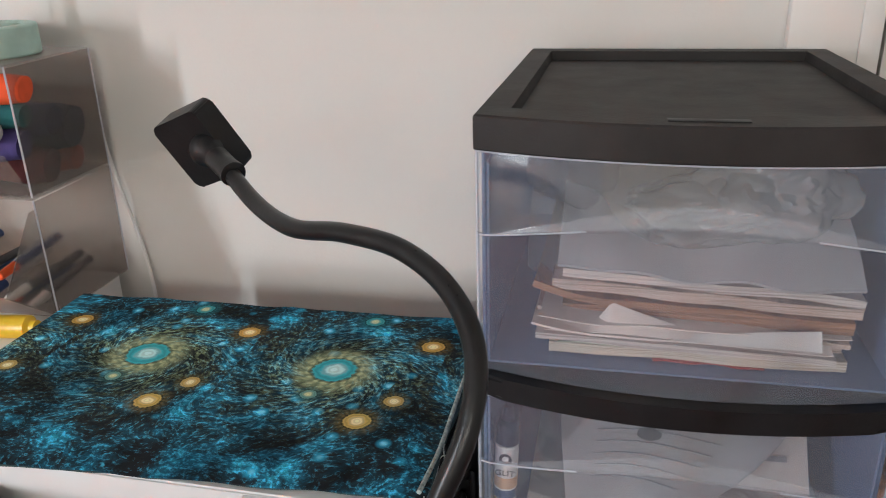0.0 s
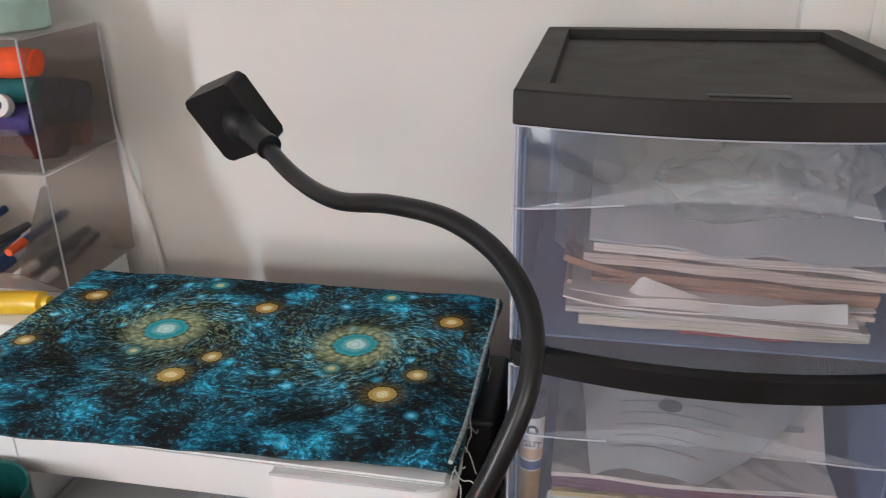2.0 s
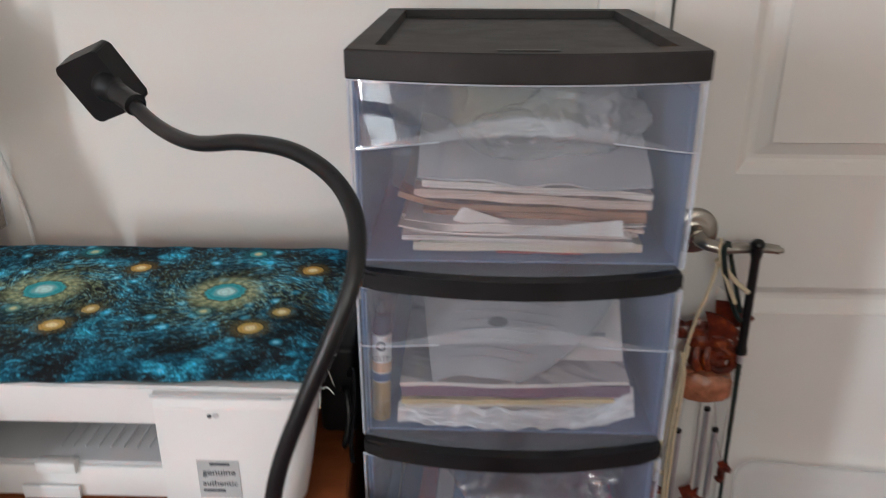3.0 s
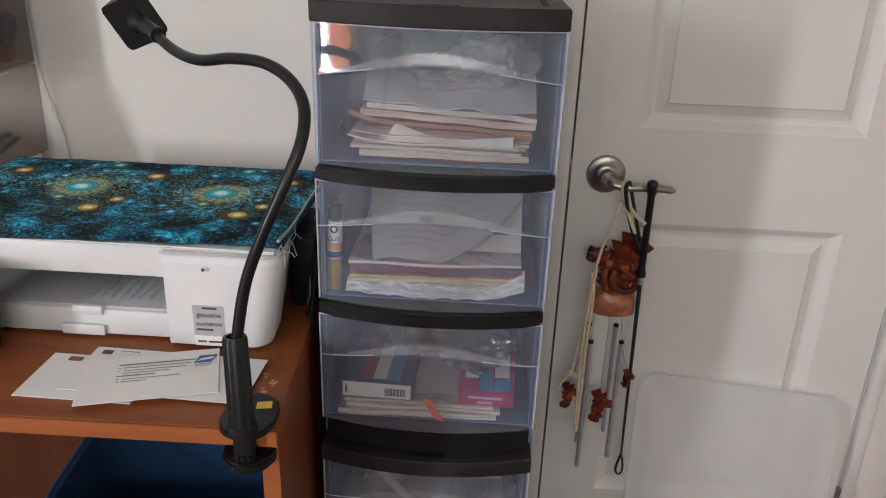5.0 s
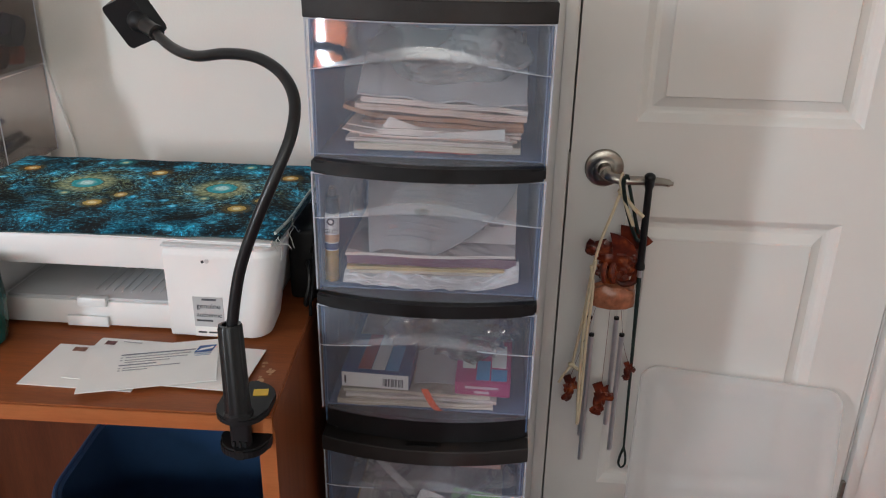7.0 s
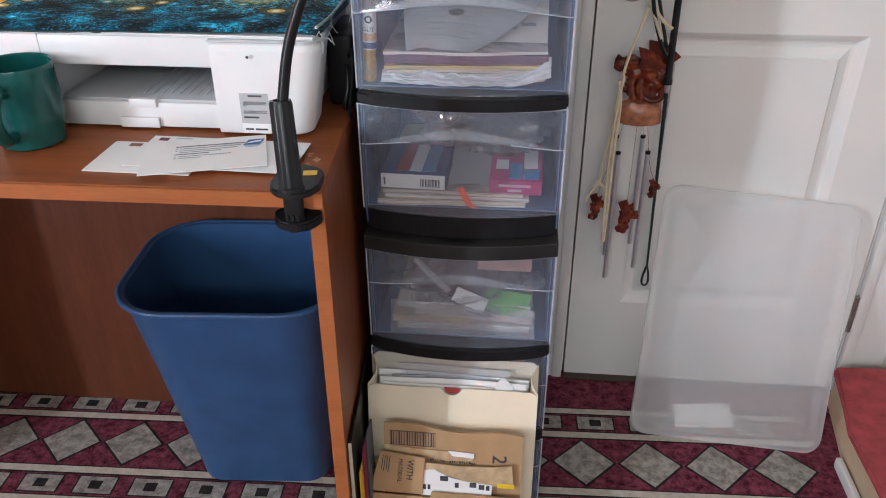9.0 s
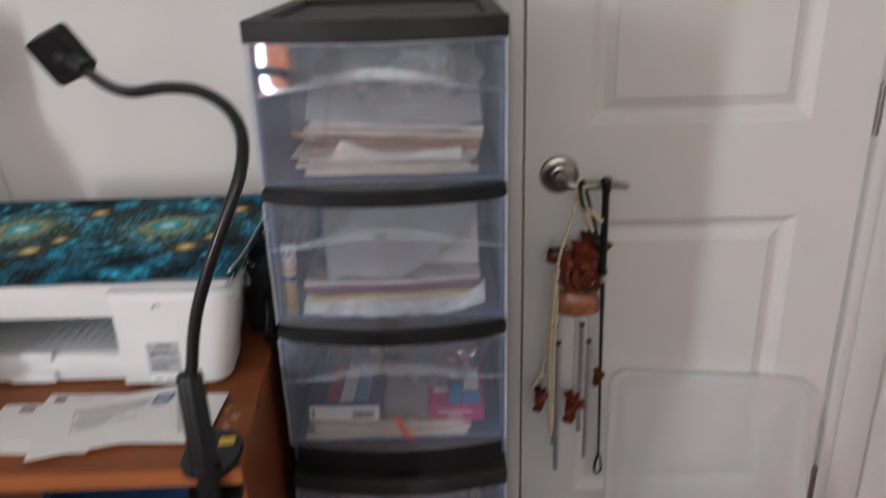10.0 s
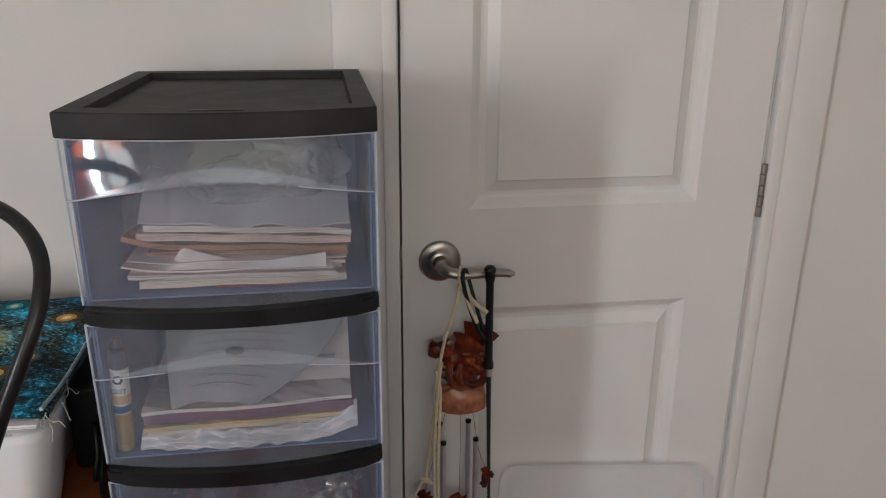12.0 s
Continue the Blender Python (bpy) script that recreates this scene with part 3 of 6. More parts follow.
def writing_desk():
    d = thing("desk", "cherry laminate writing desk with panel sides", "desk", pose(-0.75, 0.6, 0))
    inv = pose(0.75, -0.6, 0)
    top = [(-0.043, 0.327), (-0.084, 0.955), (-1.62, 0.975), (-1.62, 0.302)]
    part("desktop", prism(top, 0.796, 0.820, 0.0018, m=inv), DESK, d, "cherry woodgrain top")
    part("edge_band", prism([(-0.044, 0.3262), (-0.044, 0.3273), (-1.62, 0.3023), (-1.62, 0.3012)], 0.7968, 0.8175, m=inv), DESKEDGE, d, "lighter edge strip")
    part("side_panel", prism([(-0.047, 0.345), (-0.083, 0.90), (-0.103, 0.90), (-0.068, 0.345)], 0.036, 0.7955, 0.001, m=inv), DESKV, d)
    part("edge_band", prism([(-0.047, 0.3438), (-0.047, 0.3449), (-0.068, 0.3449), (-0.068, 0.3438)], 0.037, 0.795, m=inv), DESKEDGE, d, "lighter edge strip")
    # unseen panel, added to keep the narrow window's light off the back
    part("side_panel", box(-1.04, -1.02, 0.36, 0.786, 0.036, 0.7955, 0.001, m=inv), DESKV, d)
    # the back panel's under-desk shade is in its darker colour
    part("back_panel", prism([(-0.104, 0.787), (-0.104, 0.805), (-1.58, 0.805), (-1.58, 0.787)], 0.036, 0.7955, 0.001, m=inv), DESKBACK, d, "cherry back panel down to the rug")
    return d


writing_desk()


def waste_bin():
    """Tapered bin with rounded-square plan and a rolled rim."""
    w0, d0, w1, d1, h = 0.265, 0.205, 0.365, 0.305, 0.492

    def loop(w, d, r, z):
        return [(x, y - 0.050 * z / h, z) for x, y in rounded(w, d, r, 8)]
    prof = [(w0 - 0.02, d0 - 0.02, 0.045, 0.0), (w0, d0, 0.052, 0.010)]
    prof += [(w0 + (w1 - w0) * k / 8, d0 + (d1 - d0) * k / 8, 0.055 + 0.035 * k / 8, 0.010 + (h - 0.022) * k / 8) for k in range(1, 9)]
    prof += [(w1 + 0.014, d1 + 0.014, 0.097, h - 0.011), (w1 + 0.017, d1 + 0.017, 0.098, h - 0.004), (w1 + 0.010, d1 + 0.010, 0.095, h), (w1 - 0.004, d1 - 0.004, 0.088, h - 0.002), (w1 - 0.008, d1 - 0.008, 0.086, h - 0.012)]
    prof += [(w0 + (w1 - w0) * k / 8 - 0.008, d0 + (d1 - d0) * k / 8 - 0.008, 0.051 + 0.035 * k / 8, 0.012 + (h - 0.022) * k / 8) for k in range(7, -1, -1)]
    b = thing("waste_bin", "empty blue plastic waste bin under the desk", "waste bin", pose(-0.285, 0.665, 0.0365, 0, 0, 4))
    bm = bmesh.new()
    rings = [[bm.verts.new(c) for c in loop(*p)] for p in prof]
    n = len(rings[0])
    for p, r in zip(rings, rings[1:]):
        for i in range(n):
            bm.faces.new((p[i], p[(i + 1) % n], r[(i + 1) % n], r[i]))
    bm.faces.new(rings[0][::-1])
    bm.faces.new(rings[-1])
    part("body", bm, BLUE, b)
    ring_ = [Vector(c) for c in loop(w1 + 0.016, d1 + 0.016, 0.098, h - 0.003)]
    part("rim", tube(ring_ + [ring_[0]], 0.0050, 10, None, 0), BLUE, b, "rolled blue rim")
    return b


waste_bin()

# ---- on the desk: printer, cloth, clamp arm, post, mug ----
DT = 0.820


def printer():
    """White inkjet: lid, body with an open paper slot, tray and a control side with rounded corner."""
    p = thing("printer", "white inkjet printer with open paper slot, on the desk", "printer", pose(-0.33, 0.66, DT))
    q = pose(0.33, -0.66, -DT)
    x0, xs, xl, x1, y0, y1 = -0.560, -0.233, -0.489, -0.098, 0.512, 0.815
    # right end block, rounded
    out = [(xs, y0 - 0.014)] + [(x1 - 0.026 + 0.026 * math.sin(radians(a)), y0 + 0.012 - 0.026 * math.cos(radians(a))) for a in range(0, 91, 6)] + [(x1 - 0.004, 0.575), (x1 - 0.020, 0.650), (x1 - 0.022, y1), (xs, y1)]
    tmp = bmesh.new()
    rings = []
    for z, ins in ((DT + 0.004, 0.006), (DT + 0.006, 0.002), (DT + 0.011, 0.0), (0.945, 0.0), (0.950, 0.0008), (0.9535, 0.003), (0.956, 0.0032), (0.962, 0.0)):
        rings.append([tmp.verts.new((x + (ins * (-0.165 - x) / 0.07 if x > xs + 0.001 else 0) + (z - DT) * 0.16 * max(0.0, min(1.0, (x - xs) / 0.13)), y + ins * (1 if y < 0.6 else 0), z)) for x, y in out])
    for a, b in zip(rings, rings[1:]):
        for k in range(len(a)):
            tmp.faces.new((a[k], a[(k + 1) % len(a)], b[(k + 1) % len(b)], b[k]))
    tmp.faces.new(rings[0][::-1])
    tmp.faces.new(rings[-1])
    tmp.transform(q)
    part("end_cover", tmp, WHITE, p, "white rounded end cover")
    # body round the slot
    bm = box(xl - 0.07, xs - 0.0005, y0, y1, 0.917, 0.9615, 0.004, m=q)
    part("upper_body", bm, WHITE, p)
    part("end_cover", prism([(x0, y0 + 0.004), (xl - 0.0006, y0 - 0.001), (xl - 0.0006, y1), (x0, y1)], DT + 0.004, 0.9165, 0.004, m=q), WHITE, p)
    part("paper_tray", box(xl, xs - 0.001, y0 + 0.004, y1 - 0.02, DT + 0.004, 0.862, 0.003, m=q), WHITE, p, "white paper tray front")
    part("slot_lining", box(xl, xs - 0.001, y0 + 0.17, y1 - 0.02, 0.8625, 0.9165, m=q), DARKP, p, "dark inside of the paper slot")
    shelf = part("output_shelf", box(xl + 0.012, xs - 0.006, y0 + 0.008, y0 + 0.168, 0.8622, 0.8665, 0.001, m=q), GREYP, p, "grey ribbed output shelf")
    bm = bmesh.new()
    for k in range(9):
        x = -0.360 + k * 0.0135
        box(x, x + 0.0015, y0 + 0.030, y0 + 0.150, 0.8665, 0.8682, 0.0004, bm=bm, m=q)
    part("rib", bm, GREYP, shelf)
    bm = box(-0.372, -0.330, y0 - 0.001, y0 + 0.012, 0.8550, 0.8685, 0.002, m=q)
    part("paper_stop", bm, WHITE, p)
    bm = box(-0.390, -0.330, y0 - 0.0015, y0 + 0.003, DT + 0.0045, DT + 0.020, 0.0012, m=q)
    part("tray_grip", bm, WHITE, p, "recessed tray grip")
    part("lid_seam", box(xs - 0.002, xs + 0.125, y0 - 0.0150, y0 - 0.0120, 0.9585, 0.9615, 0.001, m=q), GREYP, p)
    part("scanner_lid", prism([(x0, y0 - 0.004), (x1 + 0.014, y0 - 0.010), (x1 + 0.010, y1 + 0.002), (x0, y1 + 0.002)], 0.9625, 0.9668, 0.002, m=q), WHITE, p, "flat white scanner lid")
    part("seam", box(xl - 0.0004, xl + 0.0008, y0 - 0.0006, y0 + 0.001, 0.918, 0.961, m=q), GREYP, p)
    face = pose(0.33, -0.66, -DT) @ pose(0, y0 - 0.0144, 0, 90, 0, 0)
    part("status_light", lathe([(0, 0), (0.0022, 0), (0.0022, 0.0006), (0, 0.0006)], 12, None, face @ pose(-0.179, 0.939, 0)), INKM, p)
    part("status_light", lathe([(0, 0), (0.003, 0), (0.003, 0.0006), (0, 0.0006)], 12, None, face @ pose(-0.173, 0.940, 0)), GREYP, p)
    lab = part("sticker", box(-0.198, -0.156, 0.827, 0.887, 0, 0.0004, m=face), LABELG, p, "silver sticker with printed words")
    bmb = box(-0.198, -0.156, 0.827, 0.842, 0.0004, 0.0007, m=face)
    part("sticker_strip", bmb, PAPER, lab, "white strip")
    lettering("printed_word", "genuine", 0.0108, INKM, lab, face @ pose(-0.1765, 0.870, 0.0006))
    lettering("printed_word", "authentic", 0.0095, INKM, lab, face @ pose(-0.1765, 0.857, 0.0006))
    bars("printed_bars", [(-0.194, 0.850, 0.022), (-0.194, 0.832, 0.012), (-0.179, 0.832, 0.018), (-0.185, 0.882, 0.020)], INKM, lab, face @ pose(0, 0, 0.0007), h=0.0026)
    return p


printer()


def cloth_material():
    """Printed cotton: teal and blue specks over black, with repeating swirls round bright discs."""
    m, t, b = material("galaxy_print")
    tc = t.nodes.new("ShaderNodeTexCoord")
    sep = t.nodes.new("ShaderNodeSeparateXYZ")
    t.links.new(tc.outputs["Object"], sep.inputs[0])
    per = 0.2155
    cmb = t.nodes.new("ShaderNodeCombineXYZ")
    t.links.new(sep.outputs[0], cmb.inputs[0]), t.links.new(sep.outputs[1], cmb.inputs[1])
    v = cmb.outputs[0]
    # the print turns round the middle of each large disc
    sx = maths(t, "WRAP", maths(t, "SUBTRACT", sep.outputs[0], -0.2155), per / 2, -per / 2)
    sy = maths(t, "SUBTRACT", sep.outputs[1], 0.027)
    sw = t.nodes.new("ShaderNodeCombineXYZ")
    t.links.new(sx, sw.inputs[0]), t.links.new(maths(t, "MULTIPLY", sy, 1.15), sw.inputs[1])
    sl = t.nodes.new("ShaderNodeVectorMath")
    sl.operation = "LENGTH"
    t.links.new(sw.outputs[0], sl.inputs[0])
    reach = maths(t, "POWER", 2.718, maths(t, "MULTIPLY", sl.outputs["Value"], -24.0))
    turned = t.nodes.new("ShaderNodeVectorRotate")
    turned.rotation_type = "Z_AXIS"
    t.links.new(sw.outputs[0], turned.inputs["Vector"])
    t.links.new(maths(t, "MULTIPLY", reach, -2.4), turned.inputs["Angle"])
    back = t.nodes.new("ShaderNodeCombineXYZ")
    t.links.new(maths(t, "SUBTRACT", sep.outputs[0], sx), back.inputs[0])
    whole_v = t.nodes.new("ShaderNodeVectorMath")
    t.links.new(turned.outputs[0], whole_v.inputs[0]), t.links.new(back.outputs[0], whole_v.inputs[1])
    v = whole_v.outputs[0]
    warp = t.nodes.new("ShaderNodeTexNoise")
    warp.inputs["Scale"].default_value = 14
    t.links.new(v, warp.inputs["Vector"])
    wv = t.nodes.new("ShaderNodeVectorMath")
    wv.operation = "MULTIPLY_ADD"
    t.links.new(warp.outputs[1], wv.inputs[0])
    wv.inputs[1].default_value = (0.05, 0.05, 0)
    t.links.new(v, wv.inputs[2])
    cloud = noisy(t, wv.outputs[0], 15, 7, 0.72)
    fine = noisy(t, wv.outputs[0], 170, 4, 0.72)
    blob = noisy(t, v, 120, 2, 0.5)
    base = ramp(t, cloud, [(0.43, (0.011, 0.012, 0.015)), (0.50, (0.010, 0.034, 0.050)), (0.57, (0.011, 0.10, 0.165)), (0.66, (0.02, 0.30, 0.42)), (0.74, (0.04, 0.48, 0.62))])
    olive = ramp(t, maths(t, "ADD", fine, maths(t, "MULTIPLY", blob, 0.4)), [(0.66, (0, 0, 0)), (0.84, (0.24, 0.30, 0.15))])
    base = mixed(t, maths(t, "MULTIPLY", reach, 3.2), base, mixed(t, 1.0, mixed(t, 0.45, base, (0.008, 0.014, 0.014)), olive, "ADD"))
    flecks = ramp(t, maths(t, "MULTIPLY", fine, maths(t, "ADD", cloud, 0.45)), [(0.50, (0, 0, 0)), (0.66, (0.04, 0.34, 0.52))])
    col = mixed(t, 1.0, base, flecks, "ADD")
    vor = t.nodes.new("ShaderNodeTexVoronoi")
    vor.inputs["Scale"].default_value = 40
    t.links.new(cmb.outputs[0], vor.inputs["Vector"])
    dots = ramp(t, vor.outputs["Distance"], [(0.07, (0.22, 0.70, 0.88)), (0.19, (0.01, 0.26, 0.42)), (0.34, (0, 0, 0))])
    # broad dark fields between the swirls
    field = noisy(t, cmb.outputs[0], 11, 3, 0.5)
    col = mixed(t, 1.0, col, ramp(t, field, [(0.40, (0.60, 0.60, 0.63)), (0.54, (1.6, 1.6, 1.6))]), "MULTIPLY")
    pick = t.nodes.new("ShaderNodeSeparateColor")
    t.links.new(vor.outputs["Color"], pick.inputs[0])
    col = mixed(t, maths(t, "GREATER_THAN", pick.outputs[0], 0.58), col, mixed(t, 1.0, col, dots, "ADD"))

    def disc(cx, cy, r, core, mid, outer, swirl):
        nonlocal col
        d = t.nodes.new("ShaderNodeCombineXYZ")
        t.links.new(maths(t, "WRAP", maths(t, "SUBTRACT", sep.outputs[0], cx), per / 2, -per / 2), d.inputs[0])
        t.links.new(maths(t, "MULTIPLY", maths(t, "SUBTRACT", sep.outputs[1], cy), 1.05), d.inputs[1])
        ln = t.nodes.new("ShaderNodeVectorMath")
        ln.operation = "LENGTH"
        t.links.new(d.outputs[0], ln.inputs[0])
        rad = maths(t, "ADD", maths(t, "DIVIDE", ln.outputs["Value"], r), maths(t, "MULTIPLY_ADD", blob, 0.3, -0.15))
        ringm = maths(t, "MULTIPLY_ADD", maths(t, "SINE", maths(t, "MULTIPLY", rad, 26.0)), 0.2, 0.8)
        hue = ramp(t, maths(t, "DIVIDE", rad, swirl), [(0.0, core), (0.22 / swirl, core), (0.55 / swirl, mid), (0.80 / swirl, mid), (0.90 / swirl, tuple(c * 0.45 for c in outer)), (1.02 / swirl, outer), (1.45 / swirl, tuple(c * 0.8 for c in outer)), (1.0, (0.010, 0.016, 0.014))])
        dx = t.nodes.new("ShaderNodeSeparateXYZ")
        t.links.new(d.outputs[0], dx.inputs[0])
        ang = maths(t, "ARCTAN2", dx.outputs[1], dx.outputs[0])
        petal = maths(t, "SINE", maths(t, "ADD", maths(t, "MULTIPLY", ang, 17.0), maths(t, "MULTIPLY_ADD", blob, 9.0, maths(t, "MULTIPLY", rad, 3.0))))
        far = maths(t, "GREATER_THAN", rad, 0.8)
        ringm = maths(t, "MULTIPLY", ringm, maths(t, "SUBTRACT", 1.0, maths(t, "MULTIPLY", far, maths(t, "MULTIPLY_ADD", petal, 0.5, 0.35))))
        hue = mixed(t, 1.0, hue, mixed(t, ringm, (0.35, 0.42, 0.42), (1.15, 1.15, 1.12)), "MULTIPLY")
        fac = ramp(t, maths(t, "DIVIDE", rad, swirl), [(0.40, (1, 1, 1)), (0.68, (0.72, 0.72, 0.72)), (1.0, (0, 0, 0))])
        col = mixed(t, fac, col, hue)

    cy = 0.665
    disc(-0.2155, 0.692 - cy, 0.0275, (0.66, 0.94, 0.94), (0.05, 0.44, 0.52), (0.54, 0.57, 0.33), 1.95)
    disc(-0.1250, 0.757 - cy, 0.015, (1.0, 0.88, 0.55), (0.62, 0.36, 0.09), (0.16, 0.10, 0.03), 1.7)
    disc(-0.1640, 0.606 - cy, 0.016, (1.0, 0.90, 0.58), (0.62, 0.42, 0.12), (0.18, 0.13, 0.05), 1.7)
    disc(-0.1390, 0.645 - cy, 0.012, (0.95, 0.85, 0.55), (0.55, 0.38, 0.13), (0.15, 0.12, 0.05), 1.6)
    disc(-0.2050, 0.806 - cy, 0.013, (0.75, 0.74, 0.45), (0.06, 0.36, 0.40), (0.02, 0.16, 0.20), 1.8)
    disc(-0.2260, 0.643 - cy, 0.010, (0.72, 0.70, 0.40), (0.16, 0.34, 0.30), (0.05, 0.14, 0.14), 1.6)
    t.links.new(col, b.inputs["Base Color"])
    b.inputs["Roughness"].default_value = 0.85
    b.inputs["Specular IOR Level"].default_value = 0.15
    weave = t.nodes.new("ShaderNodeTexWave")
    weave.inputs["Scale"].default_value = 420
    t.links.new(tc.outputs["Object"], weave.inputs["Vector"])
    bumped(t, b, weave.outputs[1], 0.15, 0.0005)
    return m


def folded_cloth():
    """Folded fabric lying over the printer's lid, with loose threads at a corner."""
    c = thing("folded_cloth", "folded cotton cloth printed with a blue galaxy, on the printer", "cloth", pose(0, 0.665, 0.967))
    mat = cloth_material()
    lining = plain("cloth_underside", (0.045, 0.085, 0.09), 0.9, vary=0.4, scale=120, bump=0.5)

    def lay(z, dx, dy, amp, seed):
        def fn(u, v):
            x = -0.602 + dx + u * (0.524 - dx)
            y = -0.150 + dy + v * (0.311 - dy) + 0.026 * (u - 1) * (1 - v)
            w = amp * noise.noise(Vector((x * 14, y * 14, seed)))
            e = 0.004 * noise.noise(Vector((x * 22, seed, y * 22)))
            drop = -0.004 * max(0.0, 1 - v * 14) - 0.003 * max(0.0, u * 16 - 15)
            return (x + e * (1 if u > 0.97 else 0), y + e * (1 if v in (0.0, 1.0) else 0), z + w * 0.6 + drop)
        return sheet(fn, 60, 36, 0.0016)
    part("under_layer", lay(0.0028, 0.012, 0.010, 0.0008, 3.0), lining, c, "inner folded layer")
    part("under_layer", lay(0.0056, 0.004, 0.003, 0.0010, 5.0), lining, c, "inner folded layer")
    part("top_layer", lay(0.0090, 0.0, 0.0, 0.0016, 9.0), mat, c, "galaxy printed top layer")
    thread = plain("white_thread", (0.55, 0.58, 0.55), 0.9)
    rng = random.Random(4)
    for k in range(9):
        a = Vector((-0.080 + rng.uniform(-0.004, 0.004), -0.145 + rng.uniform(0, 0.20) * (k > 3), 0.004))
        pts, q = [a], a.copy()
        for _ in range(4):
            q = q + Vector((rng.uniform(-0.002, 0.007), rng.uniform(-0.010, 0.008), rng.uniform(-0.012, 0.002)))
            pts.append(q.copy())
        part("loose_thread", tube(pts, 0.0005, 5, None, 5), thread, c, "pale frayed thread")
    bm = tube([(-0.083, -0.148, 0.010), (-0.0795, -0.08, 0.0075), (-0.080, 0.02, 0.008), (-0.079, 0.12, 0.0085), (-0.081, 0.158, 0.009)], 0.0022, 8, None, 6)
    part("selvedge", bm, plain("selvedge", (0.30, 0.36, 0.35), 0.9, vary=0.5, scale=200), c, "pale frayed folded edge")
    return c


folded_cloth()


def clamp_arm():
    """Gooseneck arm clamped to the desk's edge, with a square head seen from behind."""
    a = thing("gooseneck_holder", "black gooseneck phone holder clamped to the desk edge", "holder", pose(-0.09, 0.352, DT))
    q = pose(0.09, -0.352, -DT)
    neck = [(-0.0858, 0.3290, 0.9200), (-0.0717, 0.3357, 0.9985), (-0.0492, 0.3378, 1.0596), (-0.0263, 0.3459, 1.1117), (-0.0111, 0.3624, 1.1534), (-0.0125, 0.3867, 1.1852), (-0.0322, 0.4135, 1.2071), (-0.0665, 0.4387, 1.2196), (-0.1101, 0.4619, 1.2193), (-0.1565, 0.4883, 1.211), (-0.1993, 0.525, 1.2144), (-0.2427, 0.5661, 1.2308)]
    bm = tube(neck, 0.0066, 14, None, 10)
    bm.transform(q)
    part("neck", bm, RUBBER, a, "bent black rubber neck")
    bm = lathe([(0, 0.0), (0.0172, 0.0), (0.0172, 0.004), (0.0150, 0.006), (0.0138, 0.108), (0.0128, 0.112), (0.0095, 0.112), (0.0090, 0.106), (0, 0.104)], 60)
    for v in bm.verts:
        if 0.005 < v.co.z < 0.110:
            k = 1 + 0.05 * math.cos(10 * math.atan2(v.co.y, v.co.x))
            v.co.x, v.co.y = v.co.x * k, v.co.y * k
    bm.transform(pose(0.011, -0.037, 0.008) @ pose(0, 0, 0, -8.5, -3.6, 0))
    part("sleeve", bm, RUBBER, a, "ribbed black sleeve")
    pl = prism(rounded(0.062, 0.086, 0.029, 8, 0.011, -0.008), 0.0004, 0.010, 0.004)
    plate = part("clamp_plate", pl, BLACK, a, "rounded upper clamp jaw")
    part("warning_label", box(0.016, 0.034, -0.002, 0.012, 0.0102, 0.0107, m=pose(0, 0, 0, 0, 0, 10)), YELLOW, plate, "yellow warning label")
    bm = prism(rounded(0.025, 0.013, 0.005, 5, 0.011, -0.0345), -0.036, 0.002, 0.001)
    for x in (0.004, 0.011, 0.018):
        prism(rounded(0.003, 0.004, 0.001, 2, x, -0.0412), -0.035, -0.026, 0.0004, bm)
    part("clamp_back", bm, BLACK, a, "ribbed short stem")
    bm = prism(rounded(0.060, 0.062, 0.027, 8, 0.011, -0.018), -0.047, -0.034, 0.006)
    cyl(0.012, 0.012, -0.036, -0.0245, 20, 0.001, bm, pose(0.008, -0.002, 0))
    part("lower_jaw", bm, BLACK, a, "thick oval lower jaw")
    # the head: a thick square plate facing away, tilted
    c = Vector((-0.2785, 0.600, 1.238))
    head = Matrix.Translation(c) @ Matrix.Rotation(radians(-27), 4, "Y") @ Matrix.Rotation(radians(14), 4, "X") @ Matrix.Rotation(radians(-18), 4, "Z")
    tmp = bmesh.new()
    prism(rounded(0.056, 0.063, 0.006, 5), -0.013, 0.010, 0.004, tmp, q @ head @ pose(0, 0, 0, 90, 0, 0))
    part("head", tmp, BLACK, a, "square black holder head seen from behind")
    s0, s1 = Vector((-0.268, 0.588, 1.238)), Vector((-0.243, 0.566, 1.231))
    d = (s1 - s0).normalized()
    mm = q @ Matrix.Translation(s0) @ d.to_track_quat("Z", "Y").to_matrix().to_4x4()
    part("ball_collar", lathe([(0, -0.006), (0.0135, -0.004), (0.0150, 0.002), (0.0135, 0.008), (0.0105, 0.012), (0.0095, 0.022), (0, 0.022)], 20, None, mm), BLACK, a, "ribbed ball joint collar")
    part("end_sleeve", lathe([(0, 0.020), (0.0098, 0.020), (0.0092, 0.046), (0.0102, 0.047), (0.0102, 0.052), (0.0070, 0.053), (0, 0.053)], 20, None, mm), RUBBER, a)
    return a


clamp_arm()


